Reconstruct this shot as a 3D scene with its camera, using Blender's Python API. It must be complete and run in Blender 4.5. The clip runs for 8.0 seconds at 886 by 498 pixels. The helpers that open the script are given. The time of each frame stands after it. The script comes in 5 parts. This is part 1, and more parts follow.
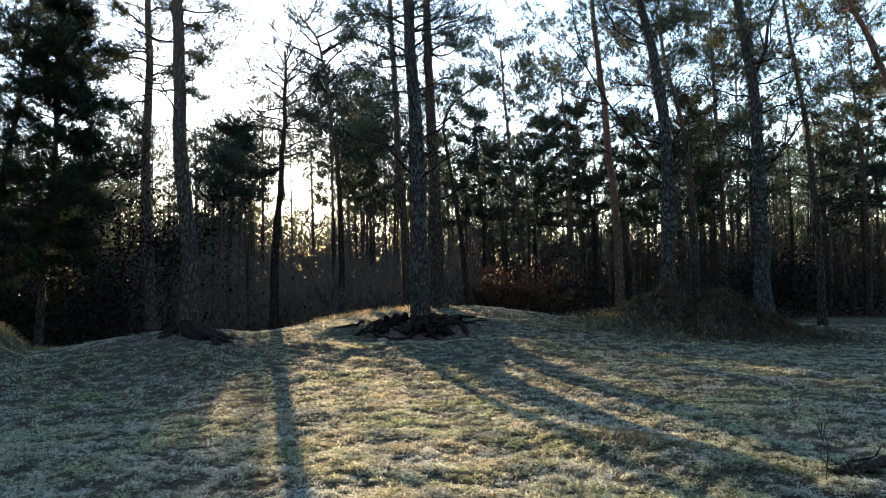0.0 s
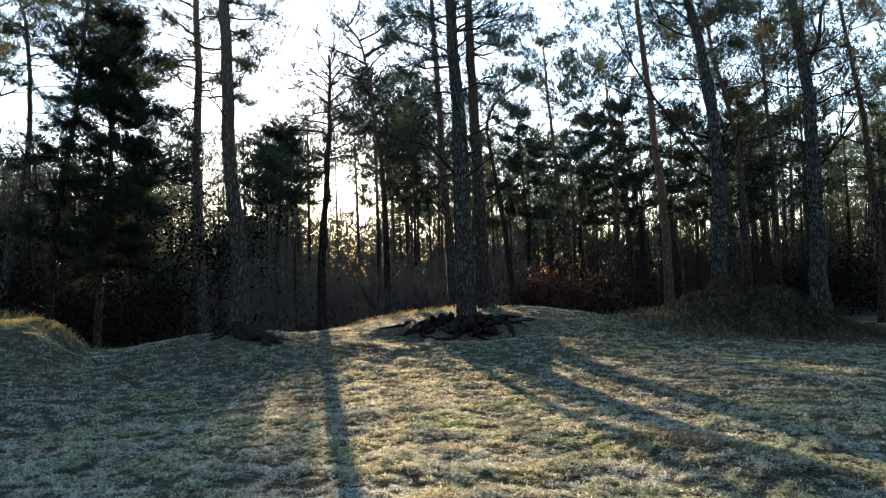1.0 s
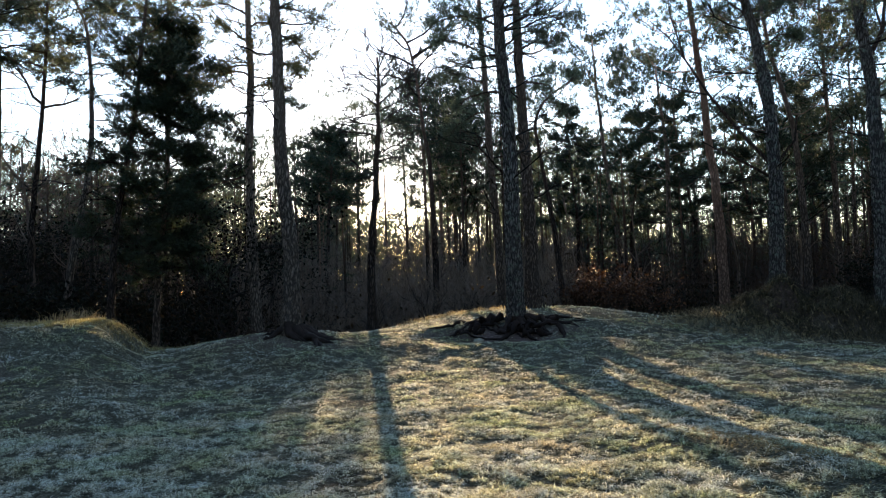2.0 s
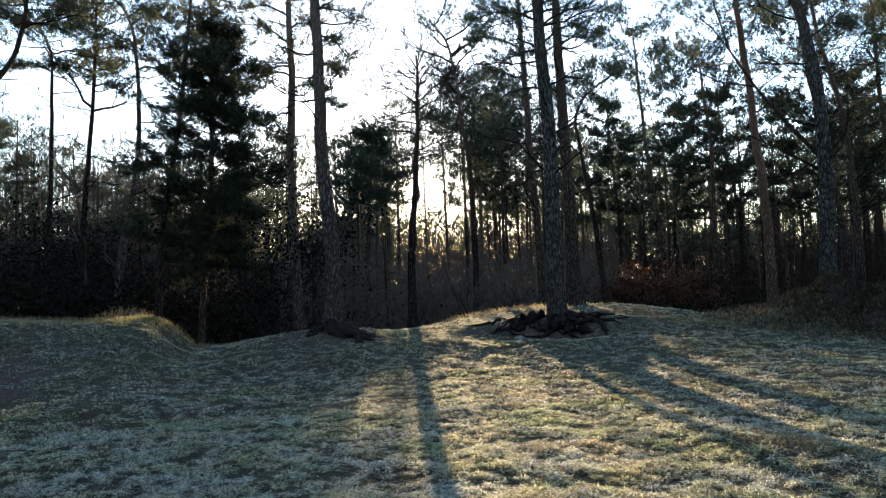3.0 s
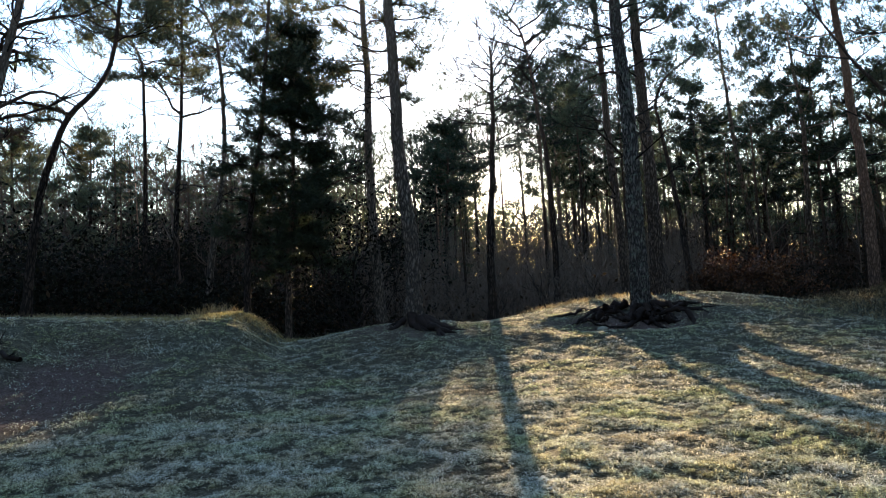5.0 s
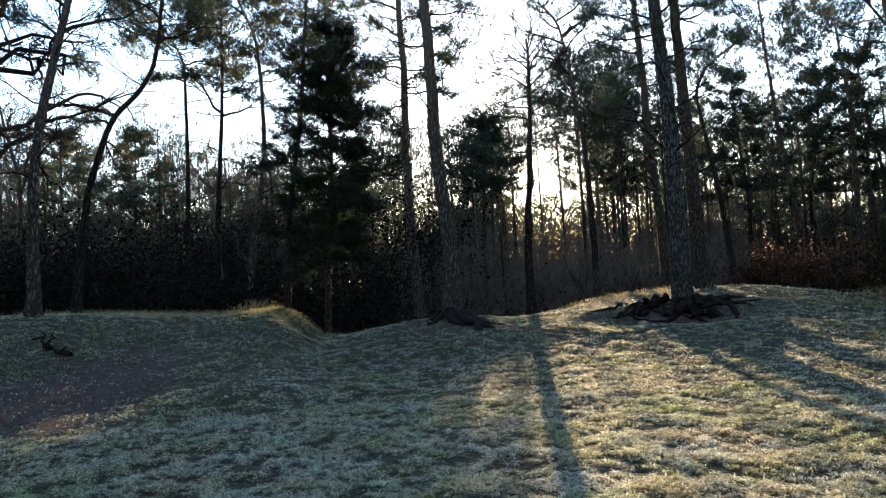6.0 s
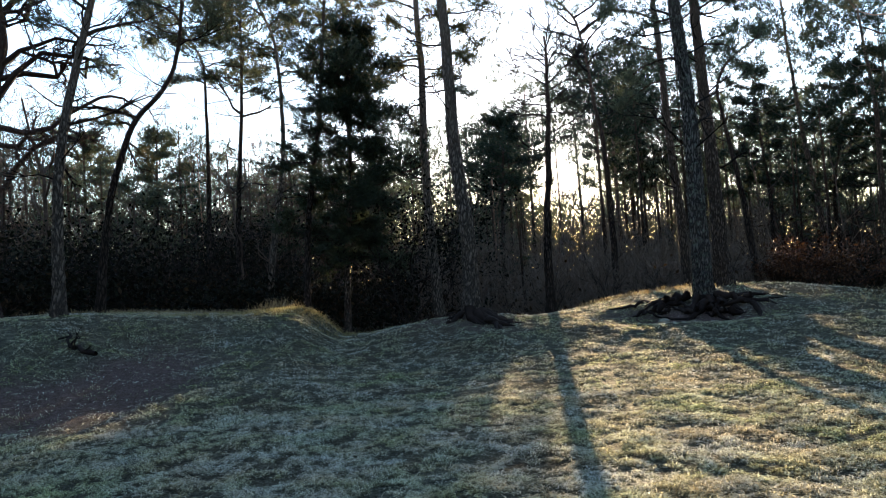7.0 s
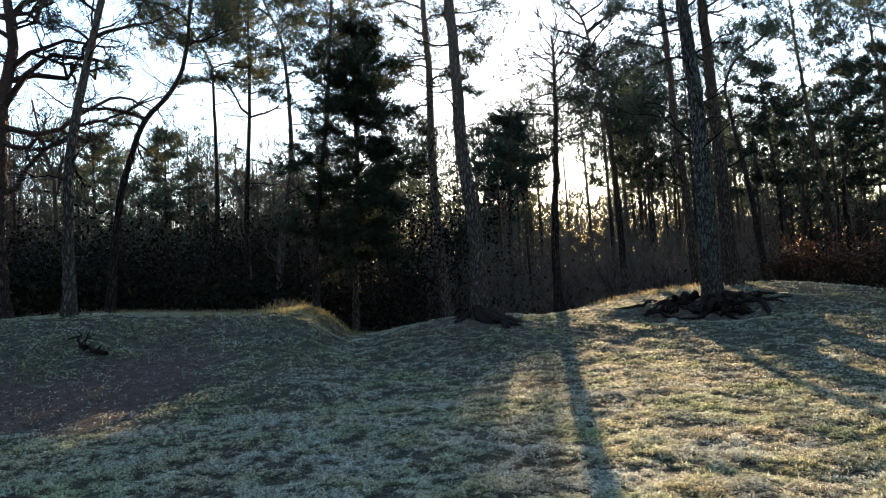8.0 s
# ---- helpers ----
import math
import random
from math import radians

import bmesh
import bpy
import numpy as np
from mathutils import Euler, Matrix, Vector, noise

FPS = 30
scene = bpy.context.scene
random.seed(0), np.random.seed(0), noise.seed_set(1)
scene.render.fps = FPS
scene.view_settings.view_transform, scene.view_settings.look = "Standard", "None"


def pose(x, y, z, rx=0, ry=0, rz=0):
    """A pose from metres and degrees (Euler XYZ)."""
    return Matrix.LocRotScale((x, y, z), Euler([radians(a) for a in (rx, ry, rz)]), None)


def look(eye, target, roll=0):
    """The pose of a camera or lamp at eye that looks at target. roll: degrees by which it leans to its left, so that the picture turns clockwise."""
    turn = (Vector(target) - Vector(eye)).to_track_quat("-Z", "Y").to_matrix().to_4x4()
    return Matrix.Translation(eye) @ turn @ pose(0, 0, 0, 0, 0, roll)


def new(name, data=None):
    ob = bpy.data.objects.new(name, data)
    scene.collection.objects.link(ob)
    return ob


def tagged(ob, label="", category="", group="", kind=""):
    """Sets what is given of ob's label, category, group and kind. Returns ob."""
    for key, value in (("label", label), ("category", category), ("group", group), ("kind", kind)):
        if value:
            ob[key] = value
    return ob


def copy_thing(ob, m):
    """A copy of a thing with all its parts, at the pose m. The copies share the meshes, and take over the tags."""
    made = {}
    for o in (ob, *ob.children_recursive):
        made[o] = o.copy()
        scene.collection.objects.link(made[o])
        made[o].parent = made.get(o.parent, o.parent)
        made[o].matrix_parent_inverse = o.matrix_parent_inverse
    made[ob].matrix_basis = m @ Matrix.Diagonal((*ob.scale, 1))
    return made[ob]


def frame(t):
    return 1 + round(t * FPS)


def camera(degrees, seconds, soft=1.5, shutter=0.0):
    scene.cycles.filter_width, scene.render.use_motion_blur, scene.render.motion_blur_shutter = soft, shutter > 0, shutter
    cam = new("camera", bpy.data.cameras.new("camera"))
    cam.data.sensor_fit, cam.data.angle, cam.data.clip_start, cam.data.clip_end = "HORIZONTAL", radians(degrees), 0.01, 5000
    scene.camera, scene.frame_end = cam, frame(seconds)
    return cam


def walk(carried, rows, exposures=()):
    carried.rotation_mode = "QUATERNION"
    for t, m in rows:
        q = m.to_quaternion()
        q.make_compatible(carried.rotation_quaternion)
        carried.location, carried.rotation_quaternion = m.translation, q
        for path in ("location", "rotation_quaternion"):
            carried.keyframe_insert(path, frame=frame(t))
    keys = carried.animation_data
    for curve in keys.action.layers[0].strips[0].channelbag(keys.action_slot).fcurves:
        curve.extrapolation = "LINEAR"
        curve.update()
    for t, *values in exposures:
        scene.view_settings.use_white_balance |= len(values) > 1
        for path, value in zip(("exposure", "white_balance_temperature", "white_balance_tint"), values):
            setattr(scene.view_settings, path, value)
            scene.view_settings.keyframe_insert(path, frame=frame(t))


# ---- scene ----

cam = camera(64.2, 8.0, soft=1.0)
ROWS = [
    (0.0, 0.000, 0.000, 1.550, 93.10, 1.00, 0.05),
    (0.5, -0.015, 0.002, 1.549, 93.17, 1.23, 1.75),
    (1.0, -0.027, 0.007, 1.548, 93.19, 1.55, 3.66),
    (1.5, -0.037, 0.013, 1.546, 93.30, 1.65, 5.73),
    (3.0, -0.057, 0.036, 1.540, 93.23, 1.80, 10.81),
    (3.5, -0.061, 0.044, 1.538, 93.17, 1.97, 12.40),
    (4.0, -0.064, 0.051, 1.536, 93.05, 2.23, 13.90),
    (4.5, -0.067, 0.057, 1.534, 92.99, 2.67, 15.53),
    (6.0, -0.072, 0.062, 1.532, 92.64, 3.28, 20.31),
    (6.5, -0.075, 0.059, 1.533, 92.61, 3.44, 21.34),
    (7.0, -0.077, 0.052, 1.534, 92.61, 3.55, 21.83),
    (7.5, -0.081, 0.040, 1.536, 92.62, 3.66, 22.20),
    (8.0, -0.086, 0.025, 1.540, 92.60, 3.63, 22.40),
]
EXPOSURE, KELVIN, TINT = 2.28, 6150.0, 18.5
walk(cam, [(t, pose(x, y, z, rx, ry, rz)) for t, x, y, z, rx, ry, rz in ROWS], [(0.0, EXPOSURE, KELVIN, TINT), (8.0, EXPOSURE, KELVIN, TINT)])

# ---- light: a low winter sun behind the wood, and the clear sky ----
SUN_AZ, SUN_EL = -14.1, 9.2          # degrees from +y towards +x, and above the horizon
SUN_WAY = Vector((math.sin(radians(SUN_AZ)) * math.cos(radians(SUN_EL)), math.cos(radians(SUN_AZ)) * math.cos(radians(SUN_EL)), math.sin(radians(SUN_EL))))
world = bpy.data.worlds.new("winter_sky")
world.use_nodes = True
scene.world = world
wn = world.node_tree.nodes
sky = wn.new("ShaderNodeTexSky")
sky.sky_type = "NISHITA"
sky.sun_disc = False
sky.sun_elevation = radians(SUN_EL)
sky.sun_rotation = radians(SUN_AZ)
sky.air_density, sky.dust_density, sky.ozone_density = 1.25, 0.2, 2.0
world.node_tree.links.new(sky.outputs[0], wn["Background"].inputs[0])
wn["Background"].inputs[1].default_value = 0.13
sun = new("sun", bpy.data.lights.new("sun", "SUN"))
sun.data.energy, sun.data.angle, sun.data.color = 4.6, radians(0.5), (1.0, 0.75, 0.4)
sun.matrix_world = look(SUN_WAY * 200, (0, 0, 0))


# ---- materials ----
def mat(name, rough=0.8):
    m = bpy.data.materials.new(name)
    m.use_nodes = True
    b = m.node_tree.nodes["Principled BSDF"]
    b.inputs["Roughness"].default_value = rough
    b.inputs["Specular IOR Level"].default_value = 0.08
    return m, m.node_tree.nodes, m.node_tree.links, b


def ramp(nodes, links, fac, stops):
    r = nodes.new("ShaderNodeValToRGB")
    e = r.color_ramp.elements
    while len(e) < len(stops):
        e.new(0.5)
    for el, (p, c) in zip(e, stops):
        el.position, el.color = p, (*c, 1)
    links.new(fac, r.inputs[0])
    return r.outputs[0]


def noise_tex(nodes, links, vec, scale, detail=4.0, rough=0.55):
    n = nodes.new("ShaderNodeTexNoise")
    n.inputs["Scale"].default_value, n.inputs["Detail"].default_value, n.inputs["Roughness"].default_value = scale, detail, rough
    if vec:
        links.new(vec, n.inputs["Vector"])
    return n.outputs["Fac"]


def mixc(nodes, links, fac, a, b, blend="MIX"):
    n = nodes.new("ShaderNodeMix")
    n.data_type, n.blend_type = "RGBA", blend
    for sock, v in ((n.inputs["Factor"], fac), (n.inputs[6], a), (n.inputs[7], b)):
        if isinstance(v, (int, float)):
            sock.default_value = v
        elif isinstance(v, tuple):
            sock.default_value = (*v, 1)
        else:
            links.new(v, sock)
    return n.outputs[2]


def bark_material(name, low, lowdark, high, change, span, moss=0.0):
    """Plated pine bark, grey below and turning to the flaking orange bark higher up the trunk."""
    m, n, l, b = mat(name, 0.9)
    co = n.new("ShaderNodeTexCoord")
    mp = n.new("ShaderNodeMapping")
    mp.inputs["Scale"].default_value = (1, 1, 0.28)
    l.new(co.outputs["Object"], mp.inputs[0])
    v = n.new("ShaderNodeTexVoronoi")
    v.feature = "DISTANCE_TO_EDGE"
    v.inputs["Scale"].default_value = 16
    wob = noise_tex(n, l, mp.outputs[0], 9, 3)
    add = n.new("ShaderNodeVectorMath")
    add.operation = "MULTIPLY_ADD"
    l.new(wob, add.inputs[0])
    add.inputs[1].default_value = (0.12, 0.12, 0.12)
    l.new(mp.outputs[0], add.inputs[2])
    l.new(add.outputs[0], v.inputs["Vector"])
    fine = noise_tex(n, l, mp.outputs[0], 60, 5, 0.65)
    plate = ramp(n, l, v.outputs["Distance"], [(0.08, lowdark), (0.26, low), (0.5, tuple(min(1, c * 1.5) for c in low))])
    plate = mixc(n, l, 0.3, plate, ramp(n, l, fine, [(0.3, lowdark), (0.7, tuple(min(1, c * 1.5) for c in low))]))
    orange = mixc(n, l, 0.4, ramp(n, l, fine, [(0.25, tuple(c * 0.5 for c in high)), (0.7, high)]), plate)
    sep = n.new("ShaderNodeSeparateXYZ")
    l.new(co.outputs["Object"], sep.inputs[0])
    mr = n.new("ShaderNodeMapRange")
    mr.inputs[1].default_value, mr.inputs[2].default_value = change - span, change + span
    l.new(sep.outputs[2], mr.inputs[0])
    col = mixc(n, l, mr.outputs[0], plate, orange)
    if moss:
        big = noise_tex(n, l, co.outputs["Object"], 7.0, 6, 0.75)
        k = n.new("ShaderNodeMapRange")
        k.inputs[1].default_value, k.inputs[2].default_value, k.inputs[4].default_value = 0.54, 0.62, moss
        l.new(big, k.inputs[0])
        col = mixc(n, l, k.outputs[0], col, (0.17, 0.2, 0.15))
    l.new(col, b.inputs["Base Color"])
    bp = n.new("ShaderNodeBump")
    bp.inputs["Strength"].default_value, bp.inputs["Distance"].default_value = 1.0, 0.06
    hgt = n.new("ShaderNodeMath")
    hgt.operation = "ADD"
    l.new(v.outputs["Distance"], hgt.inputs[0])
    l.new(fine, hgt.inputs[1])
    l.new(hgt.outputs[0], bp.inputs["Height"])
    l.new(bp.outputs[0], b.inputs["Normal"])
    return m


def leaf_material(name, cols, translucent=0.35, rough=0.6, scale=3.0, gloss=0.2):
    """Thin leaves, needles or blades, each of its own tint, that let light through."""
    m, n, l, b = mat(name, rough)
    b.inputs["Specular IOR Level"].default_value = gloss
    geo, oi, co = n.new("ShaderNodeNewGeometry"), n.new("ShaderNodeObjectInfo"), n.new("ShaderNodeTexCoord")
    c = ramp(n, l, geo.outputs["Random Per Island"], [(i / (len(cols) - 1), k) for i, k in enumerate(cols)])
    big = noise_tex(n, l, co.outputs["Object"], scale, 3)
    c = mixc(n, l, 0.6, c, ramp(n, l, big, [(0.3, (0.55, 0.55, 0.55)), (0.7, (1.3, 1.25, 1.1))]), "MULTIPLY")
    hs = n.new("ShaderNodeHueSaturation")
    mr = n.new("ShaderNodeMapRange")
    mr.inputs[3].default_value, mr.inputs[4].default_value = 0.75, 1.25
    l.new(oi.outputs["Random"], mr.inputs[0])
    l.new(mr.outputs[0], hs.inputs["Value"])
    l.new(c, hs.inputs["Color"])
    l.new(hs.outputs[0], b.inputs["Base Color"])
    t, mx = n.new("ShaderNodeBsdfTranslucent"), n.new("ShaderNodeMixShader")
    l.new(hs.outputs[0], t.inputs[0])
    mx.inputs[0].default_value = translucent
    l.new(b.outputs[0], mx.inputs[1])
    l.new(t.outputs[0], mx.inputs[2])
    l.new(mx.outputs[0], n["Material Output"].inputs[0])
    return m


def wood_material(name, a, b2, scale=20.0):
    m, n, l, b = mat(name, 0.85)
    co = n.new("ShaderNodeTexCoord")
    f = noise_tex(n, l, co.outputs["Object"], scale, 5, 0.65)
    g = noise_tex(n, l, co.outputs["Object"], scale * 0.12, 3)
    c = mixc(n, l, 0.5, ramp(n, l, f, [(0.3, a), (0.7, b2)]), ramp(n, l, g, [(0.35, a), (0.65, b2)]))
    l.new(c, b.inputs["Base Color"])
    bp = n.new("ShaderNodeBump")
    bp.inputs["Strength"].default_value, bp.inputs["Distance"].default_value = 0.6, 0.01
    l.new(f, bp.inputs["Height"])
    l.new(bp.outputs[0], b.inputs["Normal"])
    return m


# Upper bark of BARK and BARK_PALE lightened beyond its orange, painting haze.
BARK = bark_material("pine_bark", (0.13, 0.098, 0.076), (0.012, 0.009, 0.007), (0.25, 0.165, 0.115), 5.5, 3.5)
BARK_PALE = bark_material("pale_pine_bark", (0.17, 0.138, 0.11), (0.02, 0.016, 0.013), (0.36, 0.25, 0.18), 6.2, 3.0)
BARK_RED = bark_material("red_pine_bark", (0.22, 0.14, 0.1), (0.035, 0.022, 0.016), (0.4, 0.22, 0.14), 4.0, 3.0)
BARK_MOSS = bark_material("lichened_pine_bark", (0.135, 0.12, 0.106), (0.01, 0.008, 0.007), (0.28, 0.18, 0.12), 9.0, 3.0, 0.7)
# Pine bark darkened in its colour for the dim light among the trees.
BARK_SHADED = bark_material("shaded_pine_bark", (0.06, 0.045, 0.035), (0.009, 0.007, 0.006), (0.15, 0.095, 0.065), 6.0, 3.0)
BARK_OAK = bark_material("oak_bark", (0.08, 0.055, 0.045), (0.02, 0.013, 0.012), (0.17, 0.1, 0.075), 3.0, 2.0, 0.3)
NEEDLE = leaf_material("pine_needles", [(0.05, 0.062, 0.04), (0.085, 0.1, 0.06), (0.125, 0.135, 0.08)], 0.45)
# Darker copy of the needles, with the crowns' shade in its colour.
NEEDLE_SHADED = leaf_material("shaded_needles", [(0.02, 0.029, 0.02), (0.034, 0.046, 0.03), (0.052, 0.066, 0.038)], 0.32, 0.6, 3.0, 0.1)
# Golden copy of the needles: low sunlight put into their colour.
NEEDLE_SUNLIT = leaf_material("sunlit_needles", [(0.08, 0.085, 0.035), (0.12, 0.11, 0.045), (0.16, 0.125, 0.055)], 0.4)
TWIG = wood_material("dead_twig", (0.012, 0.009, 0.008), (0.036, 0.027, 0.021))
TWIG_WARM = wood_material("warm_twig", (0.022, 0.014, 0.011), (0.06, 0.037, 0.026))
LARCH = wood_material("larch_twig", (0.06, 0.037, 0.028), (0.15, 0.095, 0.07))
# Paler twig copy: the backlit haze near the sun, put into colour.
TWIG_SUNLIT = wood_material("sunlit_twig", (0.075, 0.057, 0.043), (0.18, 0.138, 0.105))
POLE = wood_material("sapling_bark", (0.05, 0.036, 0.027), (0.14, 0.1, 0.075))
ROOT = wood_material("root_wood", (0.007, 0.005, 0.0045), (0.03, 0.021, 0.017), 14)
COPPER = leaf_material("copper_leaves", [(0.045, 0.02, 0.011), (0.08, 0.036, 0.017), (0.13, 0.065, 0.03)], 0.15)
# Bracken coloured near black, for the shade under the trees.
BRACKEN_SHADED = leaf_material("shaded_bracken", [(0.012, 0.009, 0.006), (0.024, 0.017, 0.01), (0.046, 0.031, 0.018)], 0.12, 0.8, 3.0, 0.05)


def grass_material():
    """Short grass under hoar frost: blue-green, straw and rimed blades in drifting patches."""
    m, n, l, b = mat("frosted_grass", 0.85)
    b.inputs["Specular IOR Level"].default_value = 0.05
    geo = n.new("ShaderNodeNewGeometry")
    rnd = geo.outputs["Random Per Island"]
    frosty = ramp(n, l, rnd, [(0.0, (0.1, 0.11, 0.07)), (0.2, (0.4, 0.43, 0.33)), (0.5, (0.72, 0.75, 0.65)), (1.0, (0.95, 0.96, 0.91))])
    straw = ramp(n, l, rnd, [(0.0, (0.12, 0.085, 0.045)), (0.3, (0.5, 0.41, 0.23)), (0.7, (0.8, 0.69, 0.44)), (1.0, (0.93, 0.86, 0.66))])
    green = ramp(n, l, rnd, [(0.0, (0.05, 0.075, 0.02)), (0.45, (0.46, 0.55, 0.22)), (1.0, (0.82, 0.88, 0.52))])
    p1, p2 = noise_tex(n, l, geo.outputs["Position"], 1.3, 4, 0.65), noise_tex(n, l, geo.outputs["Position"], 0.8, 4, 0.6)

    def gate(f, lo, hi):
        k = n.new("ShaderNodeMapRange")
        k.inputs[1].default_value, k.inputs[2].default_value = lo, hi
        l.new(f, k.inputs[0])
        return k.outputs[0]
    c = mixc(n, l, gate(p1, 0.36, 0.68), frosty, straw)
    c = mixc(n, l, gate(p2, 0.44, 0.72), c, green)
    # Dark noise spots paint shade between the tussocks into the colour.
    gap_shade = mixc(n, l, 0.5, noise_tex(n, l, geo.outputs["Position"], 6.5, 3, 0.6), noise_tex(n, l, geo.outputs["Position"], 15.0, 2, 0.6))
    c = mixc(n, l, gate(gap_shade, 0.52, 0.59), c, mixc(n, l, 0.75, c, (0.06, 0.06, 0.035)))
    # Roots painted dark as shade among the blades; tips keep their frost.
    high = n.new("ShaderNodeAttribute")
    high.attribute_name = "root_shade_fade"
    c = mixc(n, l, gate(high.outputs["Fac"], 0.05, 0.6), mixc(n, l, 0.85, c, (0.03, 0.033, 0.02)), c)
    l.new(c, b.inputs["Base Color"])
    t, mx = n.new("ShaderNodeBsdfTranslucent"), n.new("ShaderNodeMixShader")
    l.new(c, t.inputs[0])
    mx.inputs[0].default_value = 0.55
    l.new(b.outputs[0], mx.inputs[1])
    l.new(t.outputs[0], mx.inputs[2])
    l.new(mx.outputs[0], n["Material Output"].inputs[0])
    return m


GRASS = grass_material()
HEATHER = leaf_material("heather", [(0.016, 0.014, 0.009), (0.05, 0.042, 0.025), (0.13, 0.11, 0.064)], 0.25, 0.7, 2.0, 0.05)
SEDGE = leaf_material("yellow_green_grass", [(0.12, 0.11, 0.045), (0.26, 0.23, 0.1), (0.42, 0.36, 0.19)], 0.5, 0.6, 1.5)
STRAW = leaf_material("straw_grass", [(0.22, 0.17, 0.08), (0.36, 0.28, 0.15), (0.46, 0.38, 0.22)], 0.4, 0.6, 1.5)


# ---- ground ----
def lattice(x, y, seed=0):
    """Smooth value noise on numpy arrays, from 0 to 1."""
    xi, yi = np.floor(x).astype(np.int64), np.floor(y).astype(np.int64)
    fx, fy = x - xi, y - yi
    fx, fy = fx * fx * (3 - 2 * fx), fy * fy * (3 - 2 * fy)

    def h(a, b):
        q = (a * 374761393 + b * 668265263 + seed * 974634777) & 0x7FFFFFFF
        q = ((q ^ (q >> 13)) * 1274126177) & 0x7FFFFFFF
        return ((q ^ (q >> 16)) & 0xFFFF) / 65535.0
    return (h(xi, yi) * (1 - fx) + h(xi + 1, yi) * fx) * (1 - fy) + (h(xi, yi + 1) * (1 - fx) + h(xi + 1, yi + 1) * fx) * fy


VIEW_STRETCH = 1.116          # stretches the plan below in depth, so that it fits the camera's view


def hump(x, y, cx, cy, sx, sy, turn=0.0):
    c, s = math.cos(radians(turn)), math.sin(radians(turn))
    u, v = (x - cx) * c + (y - cy) * s, -(x - cx) * s + (y - cy) * c
    return np.exp(-0.5 * ((u / sx) ** 2 + (v / sy) ** 2))


def ground(x, y):
    """Height of the heath: the clearing, its mounds and banks, and the wood's floor."""
    x, y = np.asarray(x, float), np.asarray(y, float) / VIEW_STRETCH
    z = 0.14 * (lattice(x / 5.0, y / 5.0, 3) - 0.5)
    z = z + 0.95 * hump(x, y, 0.6, 19.0, 2.8, 3.4)                 # mound of the rooted pine
    z = z + 0.35 * hump(x, y, -3.2, 18.0, 1.8, 2.4)
    z = z + 0.7 * hump(x, y, -6.3, 14.2, 2.0, 1.7)                # mound of the split-bark pine
    z = z + 0.85 * hump(x, y, 5.6, 17.2, 1.1, 1.1) + 0.6 * hump(x, y, 7.7, 17.0, 1.2, 1.0)
    z = z + (0.75 * (lattice(x * 1.5, y * 1.5, 19) - 0.5) + 0.3 * (lattice(x * 4.1, y * 4.1, 20) - 0.5)) * (hump(x, y, 5.7, 17.0, 1.1, 1.0) + hump(x, y, 7.7, 16.9, 1.2, 1.0))
    z = z + 0.05 * hump(x, y, -9.3, 13.8, 0.5, 0.6)               # grassy end of the bank
    r, az = np.hypot(x, y), np.degrees(np.arctan2(x, y))
    r = r + 0.9 * (lattice(x * 0.5, y * 0.5, 17) - 0.5) + 0.3 * (lattice(x * 1.6, y * 1.6, 18) - 0.5)

    az = az + 2.0 * (lattice(x * 0.9, y * 0.9, 23) - 0.5)

    def step(k):
        k = np.clip(k, 0, 1)
        return k * k * (3 - 2 * k)
    low = 0.26 * step((r - 9.2) / 3.2) * step((-az - 29.0) / 11.0)
    high = (0.74 + 0.25 * np.clip((-az - 41) / 12, 0, 1)) * step((r - 12.0) / 4.2) * step((-az - 33.2) / 3.4)
    z = z + low + high                                             # the bank in two steps
    z = z + 0.11 * hump(x, y, 1.85, 6.15, 0.95, 0.3, -50)              # low ridge in the grass
    z = z - 0.3 * hump(x, y, -0.7, 15.0, 1.1, 0.45)                # worn away below the roots
    z = z - 0.45 * hump(x, y, -8.6, 17.2, 1.5, 1.6)                # hollow behind the mound
    z = z + 0.25 * np.clip((y - 19) / 15, 0, 1)
    return z


def gz(x, y):
    return float(ground(np.array([x]), np.array([y]))[0])


def wooded(x, y):
    """1 on the wood's floor, 0 on the grass of the clearing."""
    y = y / VIEW_STRETCH
    edge = 20.5 + 1.5 * np.sin(x * 0.5) + 2.0 * np.clip((x - 3) / 3, 0, 1) - 3.2 * np.clip((-x - 3) / 3, 0, 1) - 2.0 * np.clip((-x - 11) / 4, 0, 1)
    k = np.maximum((y - edge) / 1.2, (np.hypot(x, y) - 18.6) / 1.2 * (x < -7))
    return np.clip(k + (lattice(x * 1.1, y * 1.1, 9) - 0.5), 0, 1)


def mesh_object(name, verts, faces, material, parent=None, smooth=False):
    """verts: (n, 3); faces: list of index arrays (k, 3) or (k, 4)."""
    me = bpy.data.meshes.new(name)
    faces = [np.asarray(f, np.int32) for f in faces if len(f)]
    loops = np.concatenate([f.ravel() for f in faces])
    sizes = np.concatenate([np.full(len(f), f.shape[1], np.int32) for f in faces])
    me.vertices.add(len(verts))
    me.vertices.foreach_set("co", np.ascontiguousarray(verts, np.float32).ravel())
    me.loops.add(len(loops))
    me.loops.foreach_set("vertex_index", loops)
    me.polygons.add(len(sizes))
    me.polygons.foreach_set("loop_start", np.concatenate([[0], np.cumsum(sizes)[:-1]]).astype(np.int32))
    me.polygons.foreach_set("use_smooth", np.full(len(sizes), smooth))
    me.update(calc_edges=True)
    me.materials.append(material)
    ob = new(name, me)
    if parent is not None:
        ob.parent = parent
    return ob


